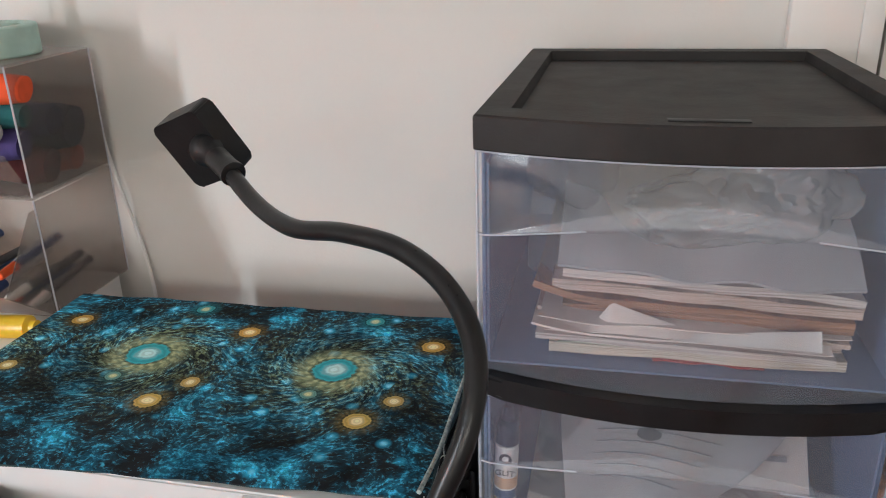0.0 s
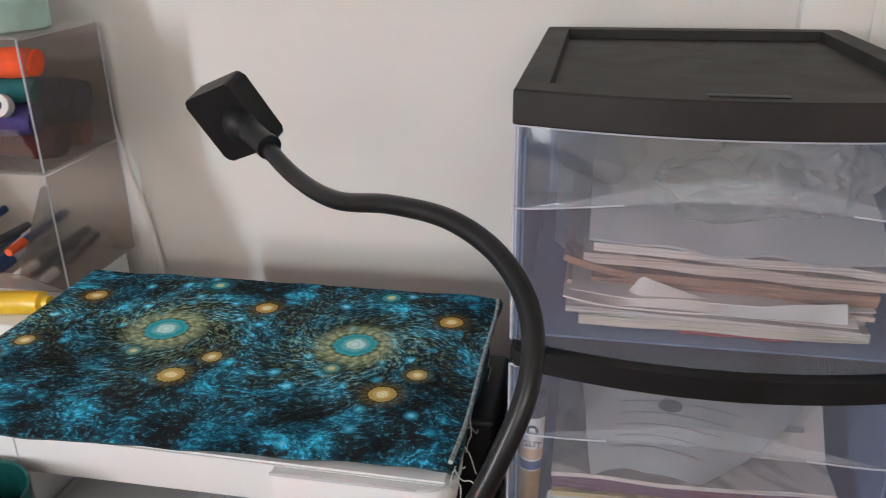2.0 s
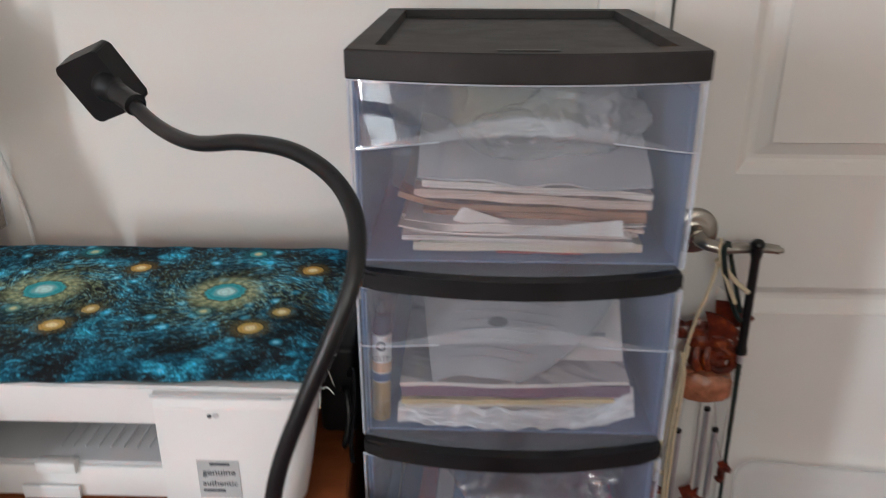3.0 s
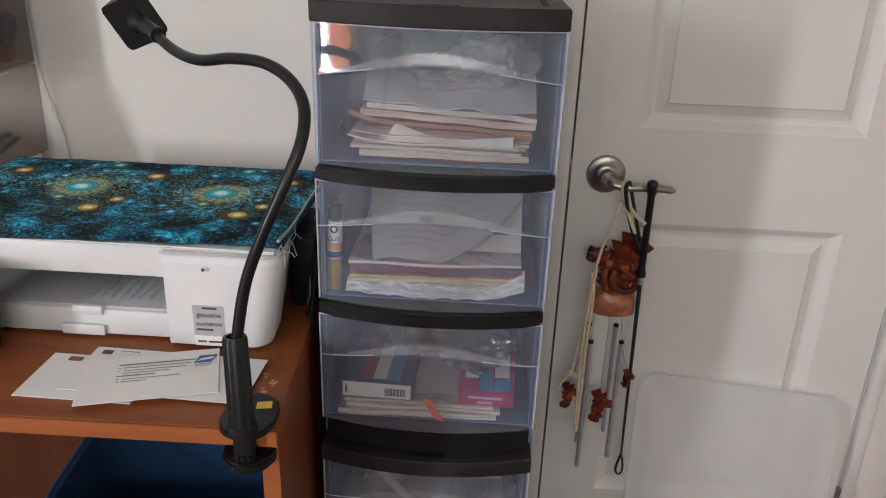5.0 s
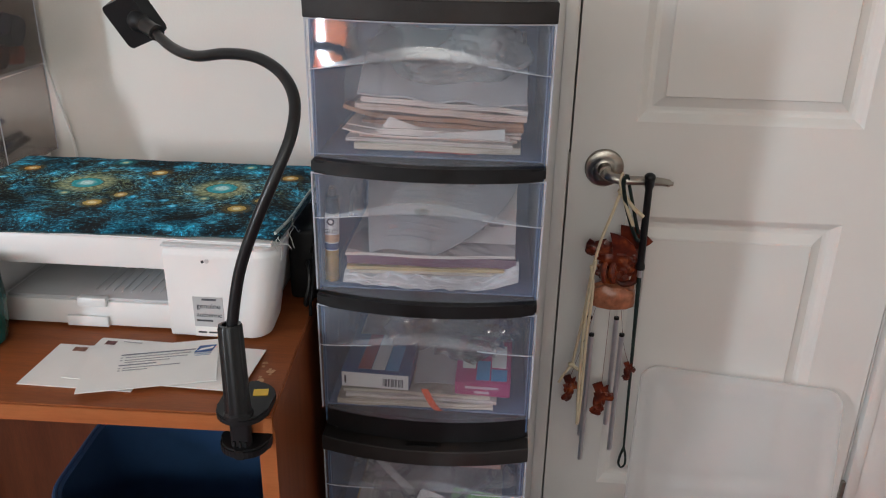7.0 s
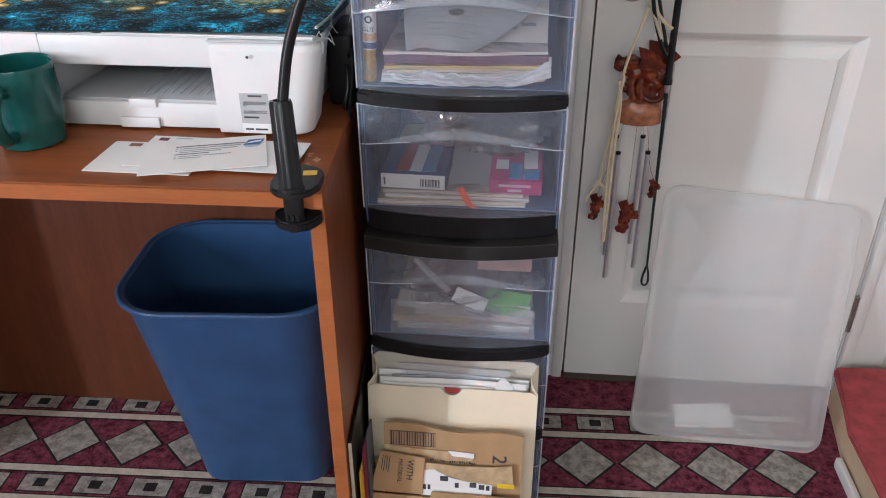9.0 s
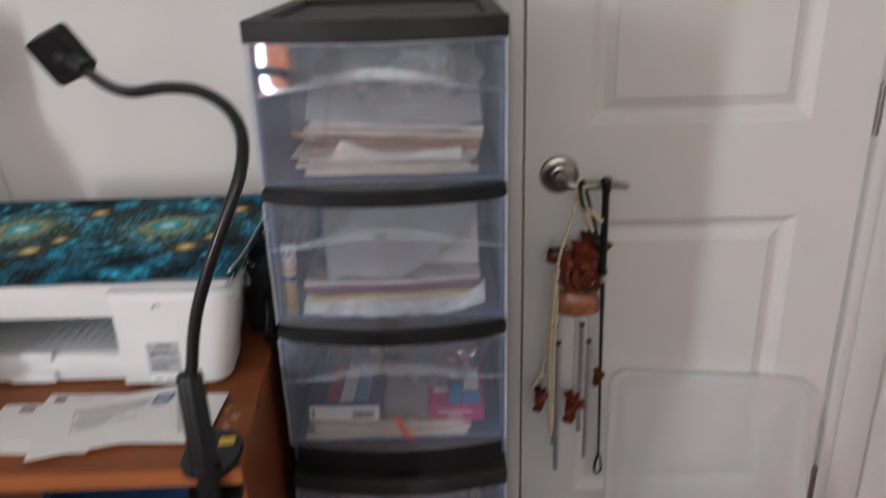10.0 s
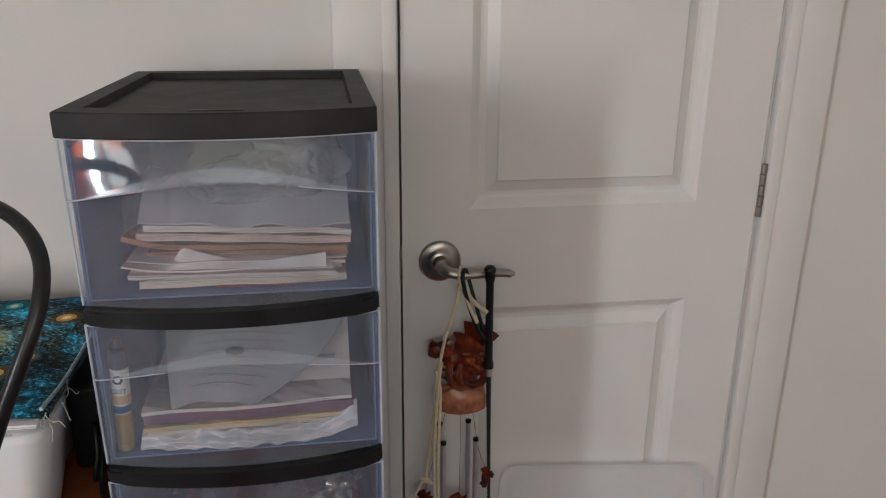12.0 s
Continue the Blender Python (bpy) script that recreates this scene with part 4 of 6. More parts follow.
def envelope(label, m, w, h, logo, rows_):
    e = thing("envelope", label, "envelope", m, "post on the desk")
    bm = sheet(lambda u, v: ((u - 0.5) * w, (v - 0.5) * h, 0.0012 + 0.0012 * math.sin(3.1 * u) * math.sin(3.1 * v)), 12, 8, 0.0012)
    part("paper", bm, PAPER, e)
    if logo:
        k = prism([(0.052, 0.019), (0.074, 0.019), (0.081, 0.036), (0.059, 0.036)], 0.0030, 0.0034)
        part("blue_logo", k, BLUEINK, e, "blue slanted logo shape")
        part("logo_stripe", prism([(0.055, 0.022), (0.075, 0.026), (0.0775, 0.031), (0.062, 0.028)], 0.0036, 0.0039), PAPER, e)
    if rows_:
        bars("print_lines", rows_, GREYINK, e, pose(0, 0, 0.0031), "faint printed lines", 0.0016)
    return e


e1 = envelope("white envelope lying under another on the desk", pose(-0.303, 0.411, DT, 0, 0, -1), 0.148, 0.102, False, [])
part("stamp", box(-0.048, -0.030, 0.034, 0.044, 0.0022, 0.0026), plain("brown_stamp", (0.22, 0.10, 0.07), 0.7, vary=0.5, scale=220), e1, "small brown printed stamp")
part("stamp", box(-0.026, 0.0, 0.036, 0.043, 0.0022, 0.0026), plain("grey_stamp", (0.52, 0.50, 0.50), 0.7, vary=0.5, scale=220), e1)
e2 = envelope("long white envelope partly covered on the desk", pose(-0.210, 0.424, DT + 0.0034, 0, 0, -2), 0.232, 0.104, False, [(-0.080, 0.042, 0.026)])
part("stamp", box(-0.104, -0.090, 0.034, 0.044, 0.0022, 0.0026), plain("dark_stamp", (0.16, 0.06, 0.06), 0.7, vary=0.5, scale=220), e2, "small dark red printed stamp")
SLATEINK = plain("slate_print", (0.20, 0.21, 0.25), 0.7, bump=0)
head_lines = [(-0.040, 0.027, 0.094), (-0.040, 0.000, 0.046)]
lines = [(-0.034, 0.020, 0.082), (-0.034, 0.013, 0.078), (-0.034, 0.007, 0.056), (-0.034, -0.007, 0.070), (-0.034, -0.013, 0.030)]
lines += [(-0.040, y, 0.003) for y in (0.020, 0.013, -0.007, -0.013)]
card = envelope("white postal leaflet with printed lines and blue logo", pose(-0.226, 0.413, DT + 0.0068, 0, 0, 17), 0.166, 0.108, True, lines)
bars("heading_line", head_lines, SLATEINK, card, pose(0, 0, 0.0031), "darker printed heading", 0.0024)
bars("logo_line", [(0.052, 0.014, 0.022), (0.054, 0.010, 0.018)], plain("pale_blue_print", (0.30, 0.38, 0.52), 0.7), card, pose(0, 0, 0.0031), "", 0.0014)


def chipped_spot():
    bm = bmesh.new()
    rng = random.Random(8)
    for k in range(9):
        cx, cy, r = -0.080 + rng.uniform(-0.010, 0.010), 0.425 + rng.uniform(-0.024, 0.024), rng.uniform(0.002, 0.0055)
        pts = [(cx + r * rng.uniform(0.6, 1.2) * math.cos(a), cy + r * rng.uniform(0.6, 1.2) * math.sin(a)) for a in (k2 * math.pi / 4 for k2 in range(8))]
        prism(pts, DT + 0.0001, DT + 0.0005, 0, bm)
    whole("worn_spot", bm, plain("bare_particle_board", (0.52, 0.30, 0.16), 0.8, vary=0.3, scale=90), "pale worn chips in the desk laminate", "wear mark")


chipped_spot()


def mug():
    g = thing("mug", "teal glazed ceramic mug with handle, on the desk", "mug", pose(-0.496, 0.455, DT, 0, 0, 0) @ Matrix.Diagonal((1.05, 1.05, 1.05, 1)))
    part("cup", lathe([(0, 0.0), (0.036, 0.0), (0.042, 0.004), (0.047, 0.03), (0.0485, 0.06), (0.047, 0.095), (0.0475, 0.108), (0.0465, 0.111), (0.0445, 0.109), (0.043, 0.09), (0.0445, 0.06), (0.043, 0.03), (0.036, 0.010), (0, 0.008)], 48), TEAL, g)
    bm = tube([(0.004, -0.045, 0.085), (0.006, -0.062, 0.088), (0.008, -0.078, 0.072), (0.008, -0.080, 0.050), (0.007, -0.068, 0.030), (0.004, -0.045, 0.024)], 0.0075, 12, None, 8, 1.3)
    part("handle", bm, TEAL, g)
    return g


mug()


def black_adapter():
    a = thing("power_adapter", "black power adapter with cables behind the printer", "adapter", pose(-0.073, 0.700, DT))
    part("case", box(-0.030, 0.014, -0.060, 0.070, 0.0, 0.115, 0.008, 3), BLACK, a)
    bm = tube([(0.0, -0.060, 0.06), (0.006, -0.080, 0.07), (0.010, -0.095, 0.045), (0.004, -0.10, 0.012), (0.006, -0.07, 0.006)], 0.0032, 8, None, 8)
    tube([(0.004, -0.055, 0.075), (0.014, -0.075, 0.095), (0.016, -0.09, 0.06), (0.012, -0.10, 0.02), (0.016, -0.12, 0.004)], 0.0026, 8, bm, 8)
    part("cable", bm, RUBBER, a, "looped black cable")
    return a


black_adapter()

# ---- left end: stacked open bins ----
SB = 0.950
whole("white_box", box(-0.98, -0.640, 0.715, 0.955, DT + 0.0005, SB, 0.004), PAPER, "plain white box standing beside the printer", "box")


def stack_bin(z, group, lipped):
    """Open-fronted stacking bin: frosted sides with a slanting front lip."""
    b = thing("stacking_bin", "frosted clear open-front stacking bin", "bin", pose(-0.79, 0.88, z), group)
    w, y0, y1, h, t = 0.160, -0.075, 0.083, 0.157, 0.0018
    side = [(y0, 0.002), (y1, 0.002), (y1, h), (y0, h - 0.003)]
    lip = [(y0, 0.002), (y0 - 0.075, 0.060), (y0 - 0.010, h - 0.012), (y0, h - 0.012)]
    for x in (-w, w - t):
        bm = bmesh.new()
        for poly in (side, lip)[:2 if lipped else 1]:
            tmp = prism([(p[0], p[1]) for p in poly], 0, t, 0.0004)
            join(bm, tmp, Matrix(((0, 0, 1, x), (1, 0, 0, 0), (0, 1, 0, 0), (0, 0, 0, 1))))
        part("side", bm, FROST, b, "frosted side")
    part("bottom", box(-w, w, y0, y1, 0.0, t), CLOUDY, b)
    part("back", box(-w, w, y1 - t, y1, t, h), CLOUDY, b)
    part("top_plate", box(-w, w, y0, y1, h, h + t), CLOUDY, b)
    part("front_lip", sheet(lambda u, v: (-w + 2 * w * u, y0 - (0.075 if lipped else 0.03) * v, 0.002 + 0.058 * v), 2, 2, t), CLOUDY, b)
    for yy in (y0, y1):
        part("edge", tube([(w, yy, 0.0), (w, yy, h)], 0.0012, 6, None, 0), RIM, b)
    return b


stack_bin(SB + 0.0005, "stacked open bins", True)
stack_bin(SB + 0.161, "stacked open bins", False)


def rolled_cloth(x, y, z, r, half, mat, label):
    bm = tube([(x - half, y, z), (x - half / 2, y + 0.004, z + 0.002), (x + half / 2, y - 0.003, z), (x + half, y, z)], lambda u: r * (0.92 + 0.08 * math.sin(u * 17)), 16, None, 6, 0.75)
    whole("rolled_cloth", bm, mat, label, "cloth", group="rolled cloths in the bin")


zt = SB + 0.165
rolled_cloth(-0.78, 0.86, zt + 0.022, 0.026, 0.143, plain("dark_red_cloth", (0.09, 0.018, 0.020), 0.9, vary=0.4), "dark red rolled cloth in the frosted bin")
rolled_cloth(-0.78, 0.82, zt + 0.058, 0.022, 0.143, plain("violet_cloth", (0.06, 0.045, 0.17), 0.9, vary=0.3), "violet rolled cloth in the frosted bin")
rolled_cloth(-0.78, 0.88, zt + 0.075, 0.024, 0.143, plain("navy_cloth", (0.025, 0.04, 0.12), 0.9, vary=0.3), "navy rolled cloth in the frosted bin")
rolled_cloth(-0.775, 0.825, zt + 0.092, 0.017, 0.143, plain("sea_green_cloth", (0.015, 0.13, 0.14), 0.9, vary=0.3), "sea green rolled cloth in the frosted bin")
rolled_cloth(-0.77, 0.83, zt + 0.123, 0.020, 0.143, plain("orange_red_cloth", (0.75, 0.09, 0.02), 0.8, vary=0.2), "bright orange rolled cloth in the frosted bin")
rolled_cloth(-0.79, 0.92, zt + 0.058, 0.034, 0.150, plain("slate_cloth", (0.03, 0.045, 0.08), 0.9, vary=0.35), "slate blue rolled cloth in the frosted bin")
rolled_cloth(-0.79, 0.915, zt + 0.018, 0.020, 0.150, plain("rust_cloth", (0.34, 0.07, 0.03), 0.9, vary=0.35), "rust red rolled cloth in the frosted bin")
whole("white_tape_roll", lathe([(0.007, -0.010), (0.014, -0.010), (0.014, 0.010), (0.007, 0.010), (0.007, -0.010)], 24, None, pose(-0.66, 0.792, zt + 0.080, 75, 0, 20)), PAPER, "small white roll of tape", "tape roll")


def marker(m, body, tip, label):
    k = thing("marker_pen", label, "pen", m, "pens in the lower bin")
    part("barrel", cyl(0.006, 0.006, 0, 0.10, 14, 0.001), body, k)
    part("cap", cyl(0.0066, 0.0055, 0.1002, 0.135, 14, 0.001), tip, k)


rng = random.Random(11)
pens = [(NAVY, ORANGE), (DARKP, NAVY), (GREYP, PAPER), (NAVY, DARKP), (DARKP, DARKP), (GREYP, NAVY), (NAVY, ORANGE), (DARKP, PAPER)]
for k, (p0, p1) in enumerate(pens + pens):
    marker(pose(-0.900 + 0.032 * (k % 8) - 0.012 * (k // 8), 0.945, SB + 0.012 + 0.012 * (k % 3) + 0.020 * (k // 8), 93 + 4 * (k % 2), 0, rng.uniform(-10, 10)), p0, p1, "marker pen lying in the frosted bin")


def tape_with_clip():
    z = SB + 0.161 + 0.160
    whole("tape_roll", lathe([(0.052, 0), (0.066, 0), (0.0675, 0.002), (0.0675, 0.034), (0.066, 0.036), (0.052, 0.036), (0.050, 0.034), (0.050, 0.002), (0.052, 0)], 48, None, pose(-0.712, 0.872, z)), MINT, "wide mint green roll of tape on the bins", "tape roll")
    s = thing("scissors", "steel scissors standing inside the tape roll", "scissors", pose(-0.712, 0.872, z))
    bm = prism([(-0.010, -0.004), (0.010, -0.004), (0.006, 0.060), (-0.003, 0.075)], -0.0015, 0.0015, 0.0005, None, pose(-0.005, 0.0, 0.002, 78, 0, 10))
    part("blade", bm, STEEL, s)
    bm = tube([(-0.030 + 0.012 * math.cos(a), 0.006, 0.045 + 0.016 * math.sin(a)) for a in (k * math.pi / 6 for k in range(13))], 0.0028, 8, None, 2)
    part("finger_loop", bm, STEEL, s)


tape_with_clip()
bm = tube([(-0.715, 0.735, SB + 0.0145), (-0.685, 0.741, SB + 0.0145), (-0.645, 0.748, SB + 0.0145), (-0.616, 0.750, SB + 0.0145)], lambda u: 0.0145 if 0.05 < u < 0.9 else 0.009, 16, None, 8)
whole("yellow_highlighter", bm, YELLOW, "thick yellow highlighter lying on the white box", "pen")
bm = tube([(-0.640, 0.972, 1.16), (-0.632, 0.973, 1.10), (-0.606, 0.973, 0.98), (-0.598, 0.971, 0.90), (-0.596, 0.968, DT + 0.003)], 0.0028, 8, None, 10)
whole("white_cable", bm, PAPER, "thin white cable hanging down the wall", "cable")

# ---- inside the drawers ----
D1, D2, D3 = 1.278 - 0.2015, 1.278 - 0.3965, 1.278 - 0.5935
D4, D5 = TOP2 - 0.2015, TOP2 - 0.3965


def leafy(name, colour, rough=0.8, vary=0.10):
    """Stacked paper: fine level lines of the sheets' edges over faint blotches."""
    m, t, b = material(name)
    edge = noisy(t, place(t, (6, 6, 900)), 1.0, 3, 0.7)
    blot = noisy(t, place(t), 16)
    c = ramp(t, blot, [(0.3, tuple(k * (1 - vary) for k in colour)), (0.7, tuple(min(1, k * (1 + vary * 0.6)) for k in colour))])
    c = mixed(t, ramp(t, edge, [(0.40, (0.85, 0.85, 0.85)), (0.54, (0, 0, 0))]), c, tuple(k * 0.48 for k in colour))
    t.links.new(c, b.inputs["Base Color"])
    b.inputs["Roughness"].default_value = rough
    bumped(t, b, edge, 0.35)
    return m


SHEAF = leafy("white_sheaf", (0.76, 0.68, 0.63))
PINKSHEAF = leafy("pinkish_sheaf", (0.68, 0.52, 0.44))
CREAMSHEAF = leafy("cream_sheaf", (0.70, 0.62, 0.51))
RUSSET = leafy("russet_envelope", (0.44, 0.22, 0.12), 0.75, 0.35)
BLUSH = plain("warm_white_paper", (0.82, 0.73, 0.68), 0.8, vary=0.06, scale=14, bump=0.2)
MAILER = plain("grey_poly_mailer", (0.52, 0.51, 0.52), 0.45, vary=0.12, scale=9, bump=0.35, grain=40)
SAGE = plain("pale_green_card", (0.42, 0.44, 0.34), 0.75, vary=0.1, scale=20)
STRAW = leafy("straw_paper", (0.72, 0.54, 0.27))
PLUM = leafy("plum_folder", (0.20, 0.10, 0.14), 0.55)
LPAPER = "loose white papers stacked in the clear drawer"
LCREAM = "bundle of cream papers stacked in the clear drawer"
BAG = clear("thin_bag_film", (0.97, 0.97, 0.97), (0.82, 0.81, 0.80), 0.78, 0.16, 0.3)
MILKY = clear("milky_bag_film", (0.97, 0.965, 0.96), (0.74, 0.73, 0.73), 0.60, 0.22, 0.45)
SHINY = clear("shiny_cellophane", (0.97, 0.97, 0.98), (0.75, 0.76, 0.78), 0.84, 0.03, 0.15, gloss=0.40)


def leaf(name, mat, label, category, x0, x1, zl, zr, thick, yf=0.585, yb=0.86, rise=0.0, wave=0.0015, skew=0.0, fold=0.0, seed=0.0, group=""):
    """A sheet or bundle lying in a drawer: its front edge runs from zl to zr, its far edge lies higher by rise;
    skew turns the front edge, fold lifts the near corner on the low-x side."""
    cx, cy = (x0 + x1) / 2, (yf + yb) / 2

    def fn(u, v):
        x = x0 + (x1 - x0) * u
        y = yf + (yb - yf) * v + skew * (0.5 - u) * (1 - v) + 0.004 * noise.noise(Vector((u * 4, seed, 0.3))) * (1 - v)
        z = zl + (zr - zl) * u + rise * (1 - (1 - v) ** 3) + wave * 2 * noise.noise(Vector((x * 18, y * 9, seed)))
        z += fold * max(0.0, 1 - u * 3.2) ** 2 * max(0.0, 1 - v * 3)
        return (x - cx, y - cy, z)
    return whole(name, sheet(fn, 28, 12, thick), mat, label, category, pose(cx, cy, 0), group)


def crumple(name, c, size, mat, label, category, seed, flat=0.6, group="", sharp=0.22):
    """A crumpled bag: a folded, uneven skin."""
    bm = bmesh.new()
    bmesh.ops.create_icosphere(bm, subdivisions=5, radius=1)
    for v in bm.verts:
        p = v.co.copy()
        d = 1 + 0.30 * noise.noise(p * 1.6 + Vector((seed, 0, 0))) + sharp * abs(noise.noise(p * 3.7 + Vector((0, seed, 0)))) + 0.25 * sharp * abs(noise.noise(p * 8 + Vector((0, 0, seed))))
        v.co = Vector((p.x * size[0] * d, p.y * size[1] * d, max(p.z * size[2] * d, -size[2] * flat)))
    return whole(name, bm, mat, label, category, pose(*c), group)


# first drawer: a leaning pile, white at the foot, russet envelopes and a grey mailer above
G1 = "papers in the top drawer"
leaf("card", REDC, "thin red card under the papers", "card", 0.095, 0.178, D1 + 0.0012, D1 + 0.0010, 0.0010, 0.582, 0.70, seed=1, wave=0, group=G1)
leaf("paper_bundle", CREAMSHEAF, LCREAM, "paper bundle", 0.013, 0.237, D1 + 0.0060, D1 + 0.0058, 0.0085, seed=2, wave=0.0004, group=G1)
leaf("card", SAGE, "pale green card between the papers", "card", 0.020, 0.140, D1 + 0.0117, D1 + 0.0112, 0.0016, 0.583, seed=3, wave=0.0003, group=G1)
leaf("paper_bundle", SHEAF, LPAPER, "paper bundle", 0.002, 0.226, D1 + 0.0155, D1 + 0.0140, 0.0050, 0.580, skew=0.010, seed=4, wave=0.0006, group=G1)
leaf("paper_bundle", PINKSHEAF, "pinkish printed papers in the clear drawer", "paper bundle", 0.020, 0.232, D1 + 0.0205, D1 + 0.0185, 0.0040, 0.588, seed=5, wave=0.0007, group=G1)
leaf("paper_sheet", BLUSH, "loose white sheet with a lifted corner", "paper", 0.000, 0.222, D1 + 0.0250, D1 + 0.0220, 0.0016, 0.577, skew=-0.012, fold=0.008, seed=6, wave=0.0012, group=G1)
leaf("paper_bundle", PINKSHEAF, "pinkish printed papers in the clear drawer", "paper bundle", 0.002, 0.236, D1 + 0.0295, D1 + 0.0255, 0.0036, 0.590, skew=0.012, fold=0.004, seed=7, wave=0.0010, group=G1)
leaf("paper_sheet", BLUSH, "loose white sheet bent at the drawer's pile", "paper", 0.006, 0.238, D1 + 0.0328, D1 + 0.0280, 0.0008, 0.580, skew=-0.016, fold=0.006, seed=17, wave=0.0014, group=G1)
leaf("envelope", RUSSET, "old brown paper envelope in the drawer's pile", "envelope", 0.022, 0.240, D1 + 0.0370, D1 + 0.0320, 0.0060, 0.596, skew=0.006, seed=8, wave=0.0010, group=G1)
leaf("envelope", RUSSET, "old brown paper envelope with a bent corner", "envelope", -0.001, 0.238, D1 + 0.0490, D1 + 0.0400, 0.0055, 0.588, skew=0.004, fold=0.010, seed=9, wave=0.0016, group=G1)
leaf("paper_bundle", PINKSHEAF, "pinkish tan folders near the pile's top", "paper bundle", 0.014, 0.243, D1 + 0.0590, D1 + 0.0480, 0.0085, 0.590, seed=10, wave=0.0010, group=G1)
leaf("paper_bundle", SHEAF, LPAPER, "paper bundle", 0.022, 0.244, D1 + 0.0685, D1 + 0.0570, 0.0070, 0.592, skew=0.004, seed=11, wave=0.0008, group=G1)
leaf("poly_mailer", MAILER, "grey plastic mailer lying on the papers", "mailer", 0.018, 0.242, D1 + 0.0760, D1 + 0.0640, 0.0030, 0.588, 0.86, 0.058, 0.0040, seed=12, group=G1)


def torn_sheet():
    """White sheet whose torn tongue stands up from the pile."""
    def fn(u, v):
        peak = 0.019 * max(0.0, 1 - abs(u - 0.24) / (0.07 if u < 0.24 else 0.34)) ** 1.3
        return (0.010 + 0.212 * u, 0.5735 + 0.003 * math.sin(5 * u) + 0.012 * v, D1 + 0.0265 - 0.004 * u + v * (0.0025 + peak))
    whole("torn_paper", sheet(fn, 60, 6, 0.0006), BLUSH, "torn white paper curling up over the pile's edge", "paper", group=G1)

    def flap(u, v):
        return (0.110 + 0.105 * u, 0.5730 + 0.010 * v, D1 + 0.0245 + v * (0.001 + 0.013 * u) - 0.002 * u)
    whole("torn_paper", sheet(flap, 16, 6, 0.0006), PAPER, "white paper flap bent up over the pile's edge", "paper", group=G1)


torn_sheet()


def loose_bag():
    """Large clear bag round the pile: a thin skin standing in folds, drawn up at the far side."""
    def fn(u, v):
        x = -0.012 + 0.256 * u
        w = 2 * u - 1
        top = 0.148 - 0.030 * abs(w) ** 2.6 + 0.010 * noise.noise(Vector((u * 5, 2.0, 0)))
        z = D1 + 0.046 + (top - 0.046) * v
        y = 0.604 + 0.11 * v * v + 0.022 * noise.noise(Vector((u * 3.5, v * 2.0, 4.0))) + 0.004 * abs(noise.noise(Vector((u * 8, v * 4, 1.0)))) + 0.05 * max(0.0, abs(w) - 0.75) * 4 * (1 - v)
        return (x, y, z)
    whole("plastic_bag", sheet(fn, 80, 40, 0.0006), BAG, "large clear plastic bag round the papers", "bag")


loose_bag()
crumple("plastic_bag", (0.182, 0.665, D1 + 0.122), (0.056, 0.055, 0.040), MILKY, "crumpled white plastic bag above the papers", "bag", 2.0, 0.8, sharp=0.18)
crumple("plastic_bag", (0.135, 0.660, D1 + 0.102), (0.070, 0.050, 0.024), MILKY, "crumpled white plastic bag above the papers", "bag", 6.0, 0.8, sharp=0.20)
crumple("plastic_bag", (0.025, 0.700, D1 + 0.128), (0.036, 0.070, 0.028), BAG, "crumpled white plastic bag above the papers", "bag", 11.0, 0.8, sharp=0.20)


def glitter_glue():
    g = thing("glue_bottle", "gold glitter glue bottle standing in the drawer", "bottle", pose(-0.024, 0.585, D2 + 0.0005, 0, 2, 0))
    part("bottle", cyl(0.0098, 0.0095, 0.0, 0.050, 24, 0.002), GOLD, g, "gold glitter filling")
    part("sleeve", cyl(0.0101, 0.0101, 0.0485, 0.104, 24, 0.001), PAPER, g, "printed white wrapper")
    part("wrapper_band", cyl(0.0103, 0.0103, 0.050, 0.060, 24, 0.0005), NAVY, g, "blue band")
    part("wrapper_band", cyl(0.0103, 0.0103, 0.061, 0.073, 24, 0.0005), plain("apricot_print", (0.66, 0.40, 0.24), 0.5), g, "apricot band")
    part("cap", cyl(0.0112, 0.0100, 0.1045, 0.128, 24, 0.002), plain("dark_blue_cap", (0.014, 0.024, 0.05), 0.35), g, "dark blue cap")
    part("nozzle", cyl(0.0060, 0.0045, 0.128, 0.142, 14, 0.001), plain("dark_blue_tip", (0.014, 0.024, 0.05), 0.35), g)
    lettering("printed_word", "GLIT", 0.0085, INKM, g, pose(0.0, -0.0106, 0.076, 90, 0, 0))
    part("print_blob", lathe([(0.003, 0), (0.0056, 0), (0.0056, 0.0003), (0.003, 0.0003), (0.003, 0)], 18, None, pose(0.0, -0.0104, 0.093, 90, 0, 0)), INKM, g)


glitter_glue()

# second drawer: torn wrapper, straw papers, plum folder, a curled grey print
G2 = "papers in the second drawer"


WRAP = plain("crumpled_white_film", (0.66, 0.67, 0.69), 0.35, vary=0.18, scale=40, bump=0.4, grain=60)


